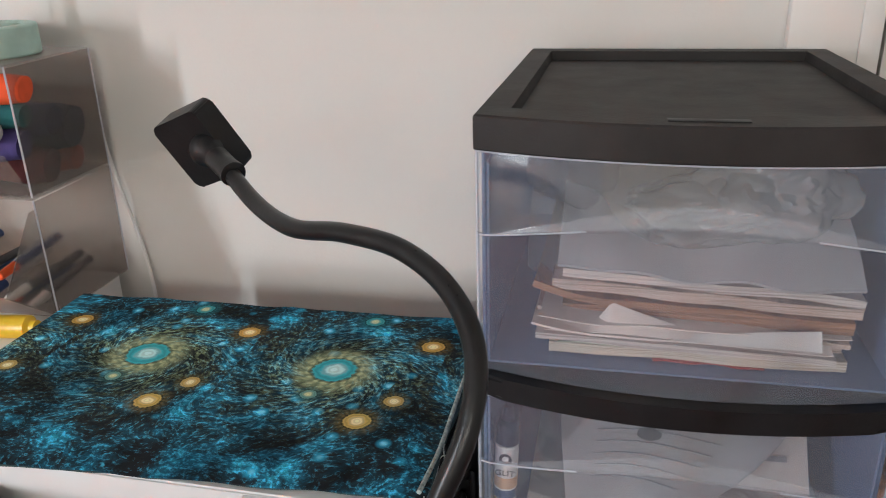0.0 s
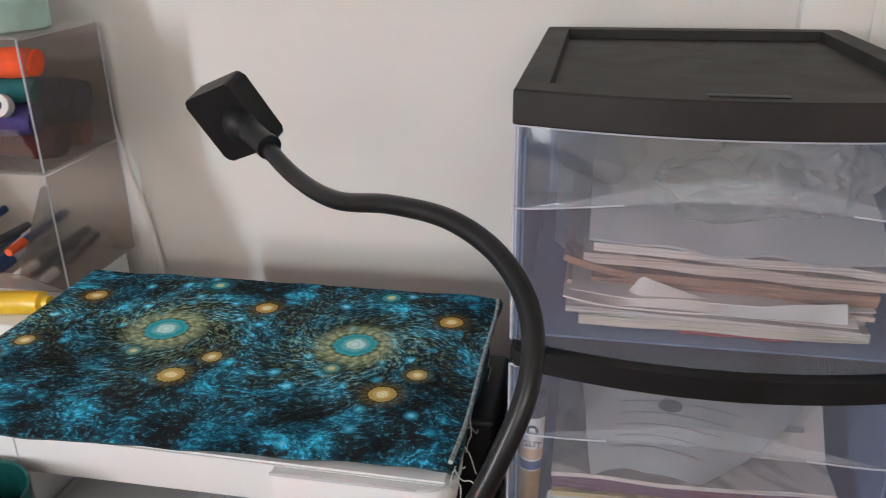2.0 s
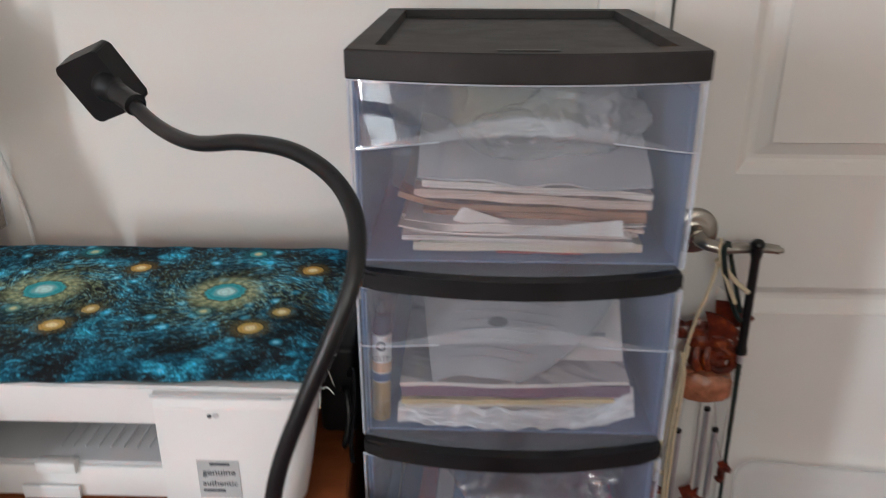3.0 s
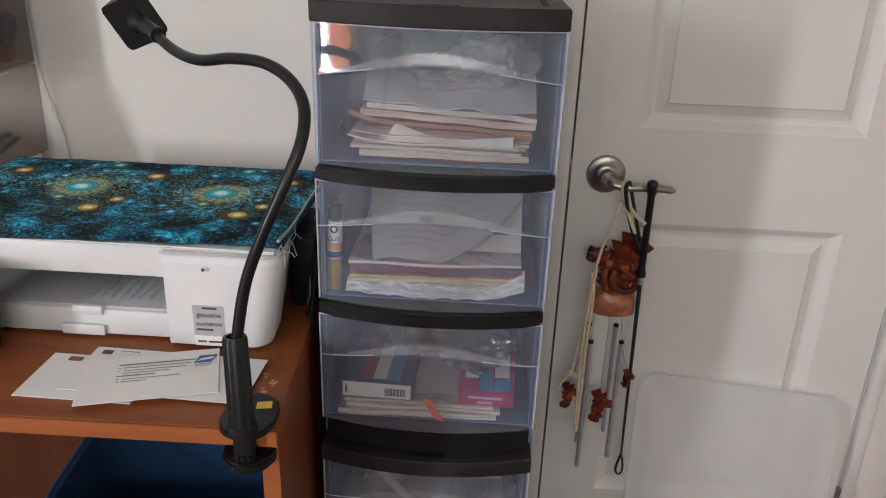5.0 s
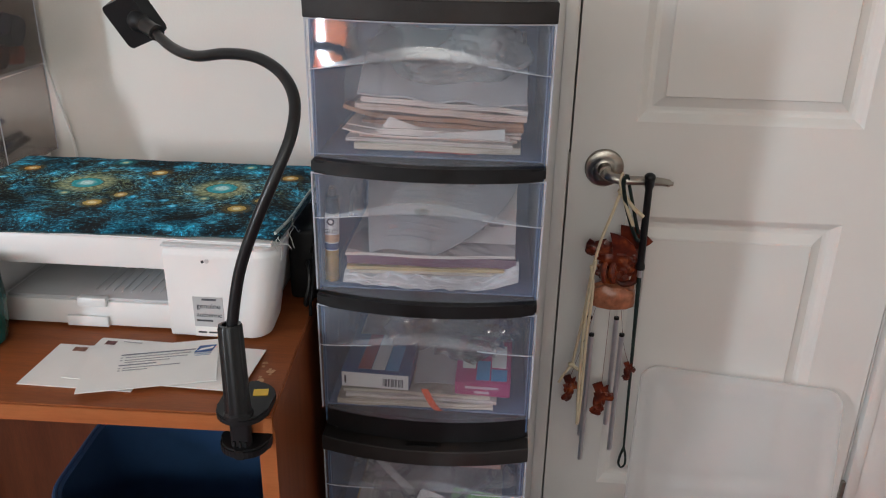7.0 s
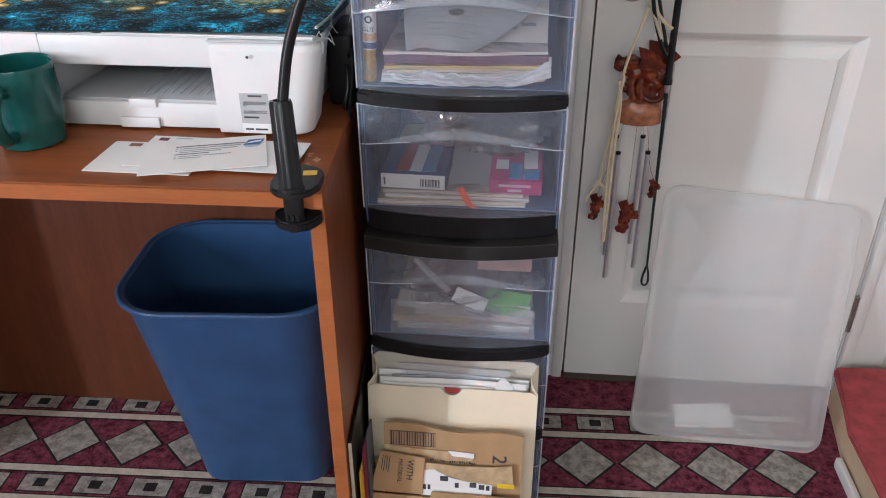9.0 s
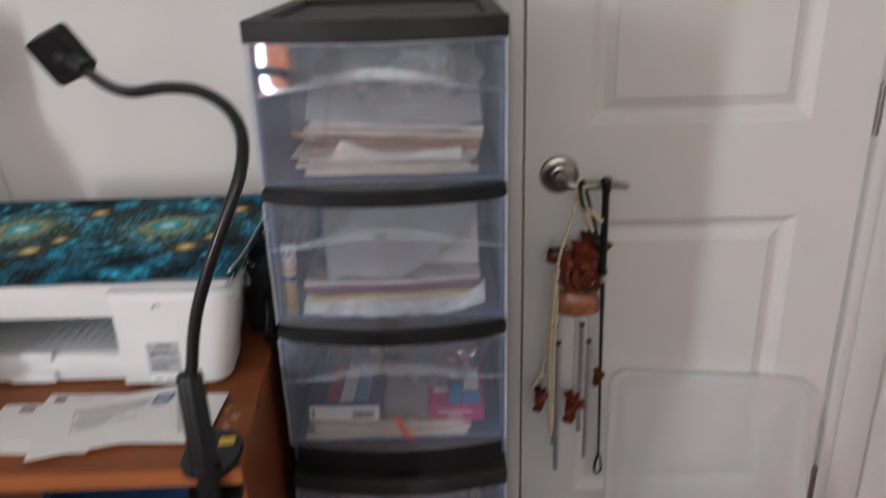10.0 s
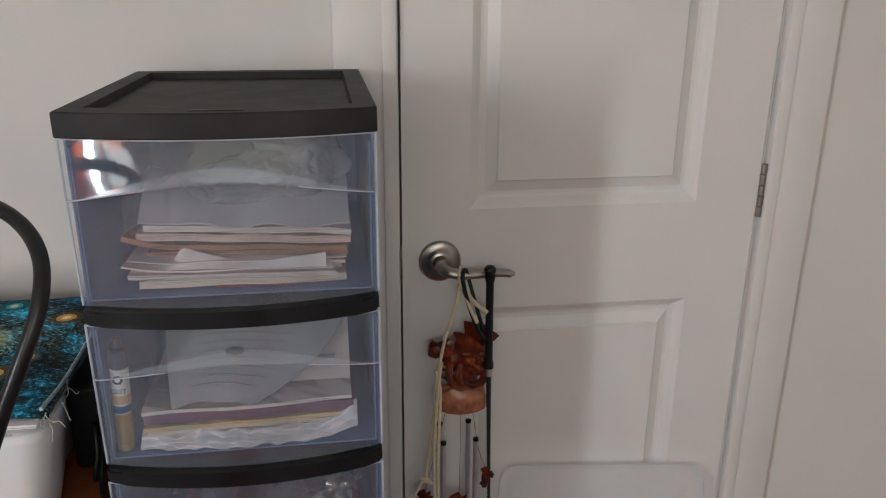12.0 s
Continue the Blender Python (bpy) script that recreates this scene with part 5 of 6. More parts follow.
def torn_wrapper():
    def fn(u, v):
        x = -0.006 + 0.250 * u
        rag = 0.010 * noise.noise(Vector((u * 9, 1.0, 0))) + 0.012 * max(0.0, u * 4 - 3)
        z = D2 + 0.0015 + 0.004 * max(0.0, 0.25 - u) + 0.014 * max(0.0, u * 5 - 4) + v * (0.013 + rag)
        y = 0.5640 + 0.010 * (1 - math.sin(3.1 * u)) + 0.018 * v + 0.012 * abs(noise.noise(Vector((u * 8, v * 3, 5.0)))) + 0.003 * noise.noise(Vector((u * 20, v * 6, 2.0)))
        return (x, y, z)
    whole("paper_wrapper", sheet(fn, 90, 16, 0.0008), WRAP, "crumpled white wrapper with a torn edge", "wrapper", group=G2)


torn_wrapper()
leaf("paper_bundle", SHEAF, LPAPER, "paper bundle", 0.000, 0.236, D2 + 0.0070, D2 + 0.0090, 0.0110, 0.590, seed=21, wave=0.0008, group=G2)
leaf("paper_bundle", CREAMSHEAF, LCREAM, "paper bundle", 0.002, 0.226, D2 + 0.0160, D2 + 0.0190, 0.0050, 0.586, seed=22, wave=0.0006, group=G2)
leaf("paper_bundle", STRAW, "yellow papers in the clear drawer", "paper bundle", -0.002, 0.224, D2 + 0.0215, D2 + 0.0260, 0.0050, 0.583, seed=23, wave=0.0008, group=G2)
leaf("folder", PLUM, "dark purple folder in the clear drawer", "folder", -0.002, 0.240, D2 + 0.0330, D2 + 0.0365, 0.0130, 0.586, seed=24, wave=0.0006, group=G2)
leaf("paper_bundle", SHEAF, LPAPER, "paper bundle", -0.003, 0.238, D2 + 0.0425, D2 + 0.0465, 0.0045, 0.584, rise=0.004, seed=25, wave=0.0010, group=G2)


def curled_print():
    """Grey printed page leaning back, its far side bowed, with a punched hole."""
    k = thing("curled_print", "curled grey printed sheet filling the drawer", "print", pose(0, 0, D2 + 0.044))

    def fn(u, v):
        right = 0.110 + 0.132 * math.sin(min(1.0, v) * 1.57) ** 0.8
        x = 0.012 + 0.020 * (1 - v) + (right - 0.012 - 0.020 * (1 - v)) * u
        return (x, 0.582 + 0.125 * v ** 1.2 + 0.012 * math.sin(u * 3.1), 0.002 + 0.098 * v + 0.004 * math.sin(u * 5))
    part("paper", sheet(fn, 28, 18, 0.0010), GREYPAPER, k)
    for i in range(11):
        v = 0.16 + 0.07 * i
        pts = [Vector(fn(0.18 + 0.6 * j / 6, v)) + Vector((0, -0.0008, 0.0008)) for j in range(7)]
        part("print_line", tube(pts, 0.0007, 4, None, 0), GREYINK, k, "faint line of print")
    c = Vector(fn(0.44, 0.42))
    part("punched_hole", prism([(0.011 * math.cos(a), 0.006 * math.sin(a)) for a in (j * math.pi / 8 for j in range(16))], 0, 0.0006, 0, None, Matrix.Translation(c + Vector((0, -0.0016, 0.0012))) @ pose(0, 0, 0, 42, 0, 0)), DARKP, k, "dark oval print mark")
    return k


curled_print()
back_page = thing("printed_page", "pale pinkish printed page standing behind the curled sheet", "page", pose(0, 0, D2 + 0.048))
part("paper", sheet(lambda u, v: (0.150 + 0.088 * u, 0.625 + 0.10 * v, 0.004 + 0.098 * v), 6, 8, 0.0010), plain("pale_pink_page", (0.66, 0.60, 0.57), 0.8, vary=0.06), back_page)
for xx, zz, ln in ((0.172, 0.020, 0.020), (0.198, 0.024, 0.022), (0.202, 0.052, 0.012)):
    part("print_bar", box(xx, xx + ln, -0.001, 0.0, 0, 0.005, m=pose(0, 0.617 + 1.02 * zz, zz, -45, 0, 0)), GREYINK, back_page)
crumple("plastic_bag", (0.165, 0.745, D2 + 0.120), (0.060, 0.06, 0.018), BAG, "crumpled clear wrapper on the papers", "bag", 9.0, 0.8)

# third drawer: papers, two cartons, a tag and a film wrapper
G3 = "papers in the third drawer"


def boxed_card(name, label, m, w, d, h, top, front, cat):
    k = thing(name, label, cat, m)
    part("carton", box(-w / 2, w / 2, -d / 2, d / 2, 0, h, 0.0012), top, k)
    part("end_flap", box(-w / 2 + 0.001, w / 2 - 0.001, -d / 2 - 0.0008, -d / 2 - 0.0002, 0.001, h - 0.001), front, k)
    return k


leaf("paper_bundle", CREAMSHEAF, LCREAM, "paper bundle", -0.018, 0.217, D3 + 0.0065, D3 + 0.0060, 0.0090, 0.566, skew=-0.006, seed=31, wave=0.0003, group=G3)
leaf("paper_bundle", SHEAF, LPAPER, "paper bundle", -0.006, 0.222, D3 + 0.0145, D3 + 0.0140, 0.0050, 0.570, seed=32, wave=0.0004, group=G3)
leaf("paper_bundle", CREAMSHEAF, LCREAM, "paper bundle", -0.010, 0.212, D3 + 0.0205, D3 + 0.0200, 0.0050, 0.573, seed=33, wave=0.0004, group=G3)
b1 = boxed_card("carton", "flat navy carton with colour stripes in the drawer", pose(0.040, 0.636, D3 + 0.0242, 0, 0, -2), 0.104, 0.120, 0.026, NAVY, PAPER, "carton")
for k, mt in enumerate((REDC, PAPER, SKYB)):
    part("stripe", box(-0.028 + k * 0.021, -0.008 + k * 0.021, -0.050, 0.058, 0.0262, 0.0267), mt, b1)
bars("barcode", [(0.012 + 0.0026 * i, 0.005, 0.0012 + 0.0008 * (i % 2)) for i in range(12)], INKM, b1, pose(0, -0.0609, 0, 90, 0, 0), "printed barcode", 0.013)
bars("print_lines", [(-0.047, 0.006, 0.003)], INKM, b1, pose(0, -0.0609, 0, 90, 0, 0), "", 0.013)
b2 = boxed_card("carton", "magenta game carton with blue and white squares", pose(0.201, 0.632, D3 + 0.0300, 10, 0, -1), 0.083, 0.112, 0.026, MAGENTA, MAGENTA, "carton")
for x, y, w, h, mt in ((-0.032, -0.024, 0.020, 0.026, PAPER), (0.012, -0.020, 0.022, 0.052, PAPER), (-0.010, -0.050, 0.020, 0.044, SKYB), (0.012, -0.050, 0.024, 0.026, SKYB), (-0.034, 0.010, 0.024, 0.022, REDC)):
    part("printed_square", box(x, x + w, y, y + h, 0.0262, 0.0267), mt, b2)
bars("title_bars", [(-0.026, 0.015, 0.050), (-0.012, 0.006, 0.022)], plain("pale_print", (0.62, 0.45, 0.50), 0.6), b2, pose(0, -0.0570, 0, 90, 0, 0), "pale printed title", 0.0045)
bm = sheet(lambda u, v: (0.109 + 0.011 * u + 0.022 * v ** 1.5, 0.559 + 0.004 * (1 - v), D3 + 0.036 - 0.033 * v + 0.002 * math.sin(6 * v)), 3, 12, 0.0012)
whole("orange_tag", bm, ORANGE, "bright orange ribbon tag hanging over papers", "tag")
bm = sheet(lambda u, v: (0.096 + 0.064 * u, 0.590 + 0.10 * v, D3 + 0.028 + 0.034 * v + 0.003 * math.sin(u * 3)), 6, 6, 0.0010)
whole("leaflet", bm, GREYPAPER, "grey printed leaflet leaning between the cartons", "leaflet")
crumple("cellophane", (0.160, 0.655, D3 + 0.122), (0.074, 0.085, 0.034), SHINY, "shiny crumpled cellophane above the cartons", "wrapper", 5.0, 0.9, sharp=0.9)

# fourth drawer: zip bags of papers, a label, a green card and a clip
G4 = "papers in the fourth drawer"
leaf("paper_bundle", SHEAF, LPAPER, "paper bundle", 0.004, 0.236, D4 + 0.0070, D4 + 0.0070, 0.0120, 0.582, seed=41, wave=0.0004, group=G4)
leaf("paper_bundle", STRAW, "tan edged envelopes in a clear bag", "paper bundle", -0.004, 0.140, D4 + 0.0215, D4 + 0.0205, 0.0140, 0.584, skew=-0.008, seed=42, wave=0.0008, group=G4)
leaf("paper_bundle", SHEAF, LPAPER, "paper bundle", 0.036, 0.240, D4 + 0.0370, D4 + 0.0300, 0.0130, 0.580, skew=0.006, seed=43, wave=0.0010, group=G4)
leaf("paper_bundle", SHEAF, LPAPER, "paper bundle", 0.006, 0.236, D4 + 0.0540, D4 + 0.0440, 0.0130, 0.585, skew=-0.010, seed=44, wave=0.0012, group=G4)
zt4 = D4 + 0.062
crumple("zip_bag", (0.115, 0.675, zt4 + 0.006), (0.115, 0.085, 0.014), BAG, "clear zip bag of white papers", "bag", 8.0, 0.7, sharp=0.4)
bm = sheet(lambda u, v: (0.100 + 0.054 * u + 0.010 * v, 0.572 + 0.012 * v, zt4 + 0.008 + 0.020 * v - 0.024 * u), 4, 4, 0.0010)
whole("white_label", bm, PAPER, "white paper label lying across the bag", "label")
bm = sheet(lambda u, v: (0.150 + 0.078 * u + 0.010 * v, 0.578 + 0.03 * v, zt4 - 0.016 - 0.012 * u + 0.030 * v), 4, 4, 0.0010)
whole("green_card", bm, GREEN, "bright green card in the drawer", "card")
bm = tube([(0.125, 0.568, zt4 - 0.006), (0.165, 0.566, zt4 - 0.010), (0.172, 0.566, zt4 - 0.016), (0.165, 0.566, zt4 - 0.021), (0.128, 0.568, zt4 - 0.016), (0.123, 0.568, zt4 - 0.011), (0.130, 0.568, zt4 - 0.009), (0.160, 0.566, zt4 - 0.0125)], 0.0009, 6, None, 6)
whole("paper_clip", bm, ALU, "large wire paper clip on the papers", "paper clip")
bm = tube([(0.036, 0.600, zt4 + 0.070), (0.062, 0.592, zt4 + 0.046), (0.095, 0.586, zt4 + 0.016)], 0.006, 8, None, 6, 0.4)
whole("plastic_strip", bm, MILKY, "clear plastic strip in the drawer", "strip")
bm = sheet(lambda u, v: (-0.006 + 0.250 * u, 0.566 + 0.014 * v + 0.006 * noise.noise(Vector((u * 6, v * 3, 8.0))), D4 + 0.001 + v * (0.060 - 0.012 * u + 0.008 * noise.noise(Vector((u * 7, 3.0, 0))))), 40, 12, 0.0006)
whole("zip_bag", bm, BAG, "thin clear bag front over the papers", "bag")
bm = sheet(lambda u, v: (0.140 + 0.095 * u, 0.640 + 0.03 * v, zt4 + 0.030 + 0.060 * v), 6, 4, 0.001)
whole("pink_card", bm, plain("pale_pink_card", (0.55, 0.33, 0.28), 0.7), "pale pink card standing at the drawer's far side", "card")
leaf("paper_bundle", CREAMSHEAF, LCREAM, "paper bundle", 0.004, 0.236, D5 + 0.012, D5 + 0.012, 0.020, 0.600, seed=51, wave=0.0004, group="papers in the fifth drawer")

# ---- in front of the tower: file pocket, cardboard, boards ----
FLOOR = 0.0365


def file_pocket():
    """Manila expanding pocket leaning on the drawers, full of papers."""
    f = thing("file_pocket", "manila expanding file pocket full of papers", "file pocket", pose(0.107, 0.500, FLOOR, -6.5, 0, -1))
    w, h = 0.296, 0.345

    def panel(hh, y, notch=False, inset=0.0, sag=0.0, corner=0.010):
        def fn(u, v):
            z = hh * v
            if notch and abs(u - 0.5) < 0.055:
                z -= 0.014 * v * math.sqrt(max(0.0, 1 - ((u - 0.5) / 0.055) ** 2))
            cut = corner * max(0.0, 1 - min(u, 1 - u) * 30) * v
            return ((u - 0.5) * (w - 2 * inset), y + 0.003 * math.sin(u * 5 + y * 90) * v, z - cut - sag * u * v)
        return sheet(fn, 48, 8, 0.0012)
    part("front_panel", panel(h - 0.020, -0.030, True), MANILA, f, "manila front with thumb notch")
    part("back_panel", panel(h + 0.016, 0.014), MANILA, f)
    for x in (-w / 2, w / 2):
        s = 1 if x < 0 else -1
        part("gusset", sheet(lambda u, v, x=x, s=s: (x + s * 0.012 * math.sin(u * 3.14), -0.030 + 0.044 * u, (h - 0.022 + 0.034 * u) * v), 8, 6, 0.001), MANILA, f, "folded manila gusset")
    part("red_spot", prism([(0.014 * math.cos(k * math.pi / 12), -0.012 * math.sin(k * math.pi / 12)) for k in range(12, -1, -1)], 0, 0.0006, 0, None, pose(0, -0.0245, h - 0.0225, 90, 0, 0)), REDC, f, "red inner thumb patch")
    for k, (mt, up, ins, sg) in enumerate(((PAPER, -0.018, 0.026, 0.004), (PAPER, -0.013, 0.020, -0.002), (GREYPAPER, -0.012, 0.040, 0.0), (PAPER, -0.007, 0.016, 0.003), (IVORY, 0.003, 0.050, 0.0))):
        part("inner_sheet", panel(h + up, -0.022 + 0.0065 * k, False, ins, sg, 0.0), mt, f, "paper sheet inside")
    part("fold_over", sheet(lambda u, v: (0.075 + 0.030 * u, -0.023 + 0.006 * u * v, h - 0.030 + 0.034 * v * (1 - abs(u - 0.4))), 6, 6, 0.0008), PAPER, f)
    return f


file_pocket()


def cardboard_mailer():
    c = thing("cardboard_mailer", "opened brown cardboard mailer leaning on the folders", "cardboard", pose(0.112, 0.430, FLOOR, -8, 0, -1) @ Matrix.Diagonal((1, 1, 1.05, 1)))
    def fn(u, v):
        return ((u - 0.5) * 0.242, 0.0, 0.262 * v + 0.004 * math.sin(u * 9) * v - 0.010 * u * v)
    body = part("back_sheet", sheet(fn, 16, 8, 0.004), CARD, c)
    pale = plain("torn_board", (0.50, 0.35, 0.20), 0.9, vary=0.25, scale=50)
    face = pose(0, -0.0026, 0, 90, 0, 0)
    fold = pose(0, -0.0040, 0.018, 91.5, 0, 0)
    part("torn_strip", prism([(-0.122, 0.222), (-0.060, 0.218), (0.0, 0.217), (0.038, 0.213), (0.036, 0.202), (-0.010, 0.198), (-0.050, 0.203), (-0.118, 0.205)], 0.0008, 0.0022, 0.0004, None, face), pale, c, "pale torn corrugated strip")
    part("white_gap", prism([(-0.008, 0.219), (0.038, 0.217), (0.038, 0.207), (0.0, 0.209)], 0.0026, 0.0030, 0, None, face), PAPER, body, "white paper showing through the tear")
    panel_ = part("barcode_panel", box(-0.110, -0.030, 0.222, 0.250, 0.0003, 0.0006, m=face), plain("tan_panel", (0.33, 0.21, 0.12), 0.8), body)
    bars("panel_border", [(-0.110, 0.222, 0.080), (-0.110, 0.2490, 0.080)], INKM, panel_, face @ pose(0, 0, 0.0007), "thin black border", 0.0010)
    bars("barcode", [(-0.109 + 0.0047 * k, 0.223, 0.0011 + 0.0016 * (k % 3 == 0)) for k in range(17)], INKM, panel_, face @ pose(0, 0, 0.0007), "printed barcode", 0.026)
    lettering("printed_number", "2", 0.036, INKM, body, face @ pose(0.070, 0.207, 0.0004, 0, 0, -90))
    bars("torn_print", [(-0.044 + 0.0043 * k, 0.1945 - 0.0001 * k + 0.0008 * (k % 3), 0.0012 + 0.0007 * (k * 7 % 4)) for k in range(20)], INKM, body, face @ pose(0, 0, 0.0006), "torn line of print", 0.0036)
    part("torn_flap", prism([(-0.050, 0.180), (0.010, 0.177), (0.070, 0.180), (0.104, 0.186), (0.110, 0.140), (0.060, 0.142), (0.026, 0.147), (-0.020, 0.160), (-0.050, 0.166)], 0.0030, 0.0050, 0.0006, None, fold), pale, c, "pale torn inner flap")
    lab = part("shipping_label", prism([(-0.056, 0.164), (-0.032, 0.168), (-0.004, 0.154), (0.026, 0.148), (0.072, 0.144), (0.070, 0.118), (-0.054, 0.112)], 0.0056, 0.0060, 0, None, fold), PAPER, body, "white shipping label")
    bars("label_bars", [(-0.020, 0.146, 0.014), (0.006, 0.134, 0.007), (0.032, 0.137, 0.012), (0.048, 0.134, 0.010), (0.061, 0.133, 0.006), (-0.050, 0.126, 0.005), (-0.042, 0.126, 0.005)], INKM, lab, fold @ pose(0, 0, 0.0062), "", 0.010)
    side = part("front_flap", prism([(-0.124, 0.200), (-0.046, 0.192), (-0.051, 0.116), (-0.146, 0.116)], 0.0064, 0.0096, 0.0008, None, fold), CARD, c, "brown printed front flap")
    lettering("printed_word", "WITH", 0.016, INKM, side, fold @ pose(-0.078, 0.166, 0.0099, 0, 0, -94))
    lettering("printed_word", "MATERIAL", 0.011, INKM, side, fold @ pose(-0.094, 0.163, 0.0099, 0, 0, -94))
    bars("print_line", [(0.0, -0.004 * k, 0.034 - 0.004 * (k % 2)) for k in range(4)], INKM, side, fold @ pose(-0.108, 0.192, 0.0099, 0, 0, -98), "small lines of print", 0.0014)
    part("front_flap", prism([(-0.150, -0.016), (0.118, -0.016), (0.118, 0.126), (-0.034, 0.126), (-0.036, 0.114), (-0.150, 0.114)], 0.0100, 0.0136, 0.0008, None, fold), CARD, c, "lower cardboard flap")
    part("tape_scrap", box(0.080, 0.110, 0.140, 0.149, 0.0052, 0.0058, m=fold), YELLOW, c, "yellow scrap of tape")
    return c


cardboard_mailer()


def upright_boards():
    lean = [(-0.0455, 0.362), (-0.0415, 0.362), (-0.0600, 0.690), (-0.0640, 0.690)]
    b = whole("picture_board", prism(lean, FLOOR, 0.362, 0.0006), BLACK, "thin black backed board standing beside the desk", "board")
    part("front_edge", prism([(-0.0462, 0.3596), (-0.0408, 0.3596), (-0.0408, 0.3614), (-0.0462, 0.3614)], FLOOR, 0.361), CREAM, b, "cream board edge")
    specs = [(plain("yellow_cover", (0.68, 0.42, 0.03), 0.4), 0.235, "thin magazine with yellow cover"), (plain("wine_cover", (0.20, 0.02, 0.06), 0.3), 0.270, "thin magazine with wine red cover"), (DARKP, 0.290, "thin dark magazine")]
    for k, (mt, h, lab) in enumerate(specs):
        x = -0.0385 + 0.0042 * k
        bm = box(x, x + 0.0036, 0.385 + 0.016 * k, 0.458, FLOOR, FLOOR + h, 0.0006)
        whole("magazine", bm, mt, lab + " standing beside the files", "magazine", group="upright magazines")


upright_boards()

# ---- at the door: leaning lid, chime, whip, red stool ----


def leaning_lid():
    """Large clear box lid leaning on the door: raised rim, sunk field, label."""
    a, b, cpt = Vector((0.463, 0.735, 0.080)), Vector((0.862, 0.745, FLOOR + 0.002)), Vector((0.545, 0.946, 0.560))
    ux = (b - a).normalized()
    n = ux.cross(cpt - a).normalized()
    uy = n.cross(ux)
    m = Matrix((ux, uy, n)).transposed().to_4x4()
    m.translation = a
    lid = thing("storage_lid", "large clear plastic box lid leaning on the door", "lid", m)
    w, h = 0.405, 0.530
    def loop(ins, z, r):
        return [(x, y, z) for x, y in rounded(w - 2 * ins, h - 2 * ins, max(r - ins, 0.006), 6, w / 2, h / 2)]
    rings_ = [loop(0.0, -0.007, 0.035), loop(0.001, -0.002, 0.035), loop(0.004, 0.0, 0.035), loop(0.018, 0.0, 0.035), loop(0.024, -0.002, 0.035), loop(0.040, -0.002, 0.05), loop(0.047, 0.0005, 0.05), loop(0.120, 0.001, 0.05)]
    bm = bmesh.new()
    vs = [[bm.verts.new(c) for c in r] for r in rings_]
    k = len(vs[0])
    for p, q in zip(vs, vs[1:]):
        for i in range(k):
            bm.faces.new((p[i], p[(i + 1) % k], q[(i + 1) % k], q[i]))
    bm.faces.new(vs[-1])
    part("lid_shell", bm, LIDM, lid)
    bm = tube([Vector(c) for c in rings_[2]] + [Vector(rings_[2][0])], 0.0007, 6, None, 0)
    part("rim", bm, LIDM, lid, "bright rounded rim")
    # white label painted grey, so it reads dimmer behind the hazy lid
    part("paper_label", prism([(0.100, 0.022), (0.222, 0.035), (0.200, 0.086), (0.085, 0.070)], -0.009, -0.0084), plain("dimmed_label", (0.46, 0.45, 0.42), 0.8, vary=0.08, scale=30), lid, "white paper label, dimmed in its colour")
    return lid


leaning_lid()


def resin_blob(bm, c, size, seed, sub=3, rough=0.35):
    tmp = bmesh.new()
    bmesh.ops.create_icosphere(tmp, subdivisions=sub, radius=1)
    for v in tmp.verts:
        p = v.co.copy()
        d = 1 + rough * noise.noise(p * 2.1 + Vector((seed, seed, 0))) + rough * 0.5 * noise.noise(p * 5 + Vector((0, seed, 3)))
        v.co = Vector((p.x * size[0] * d, p.y * size[1] * d, p.z * size[2] * d))
    join(bm, tmp, pose(*c))


def fin(bm, pts, thick=0.003):
    """A thin curved wing-like plate in x and z."""
    tmp = prism([(x, z) for x, _, z in pts], -thick / 2, thick / 2, 0.0006)
    join(bm, tmp, Matrix(((1, 0, 0, 0), (0, 0, -1, pts[0][1]), (0, 1, 0, 0), (0, 0, 0, 1))))


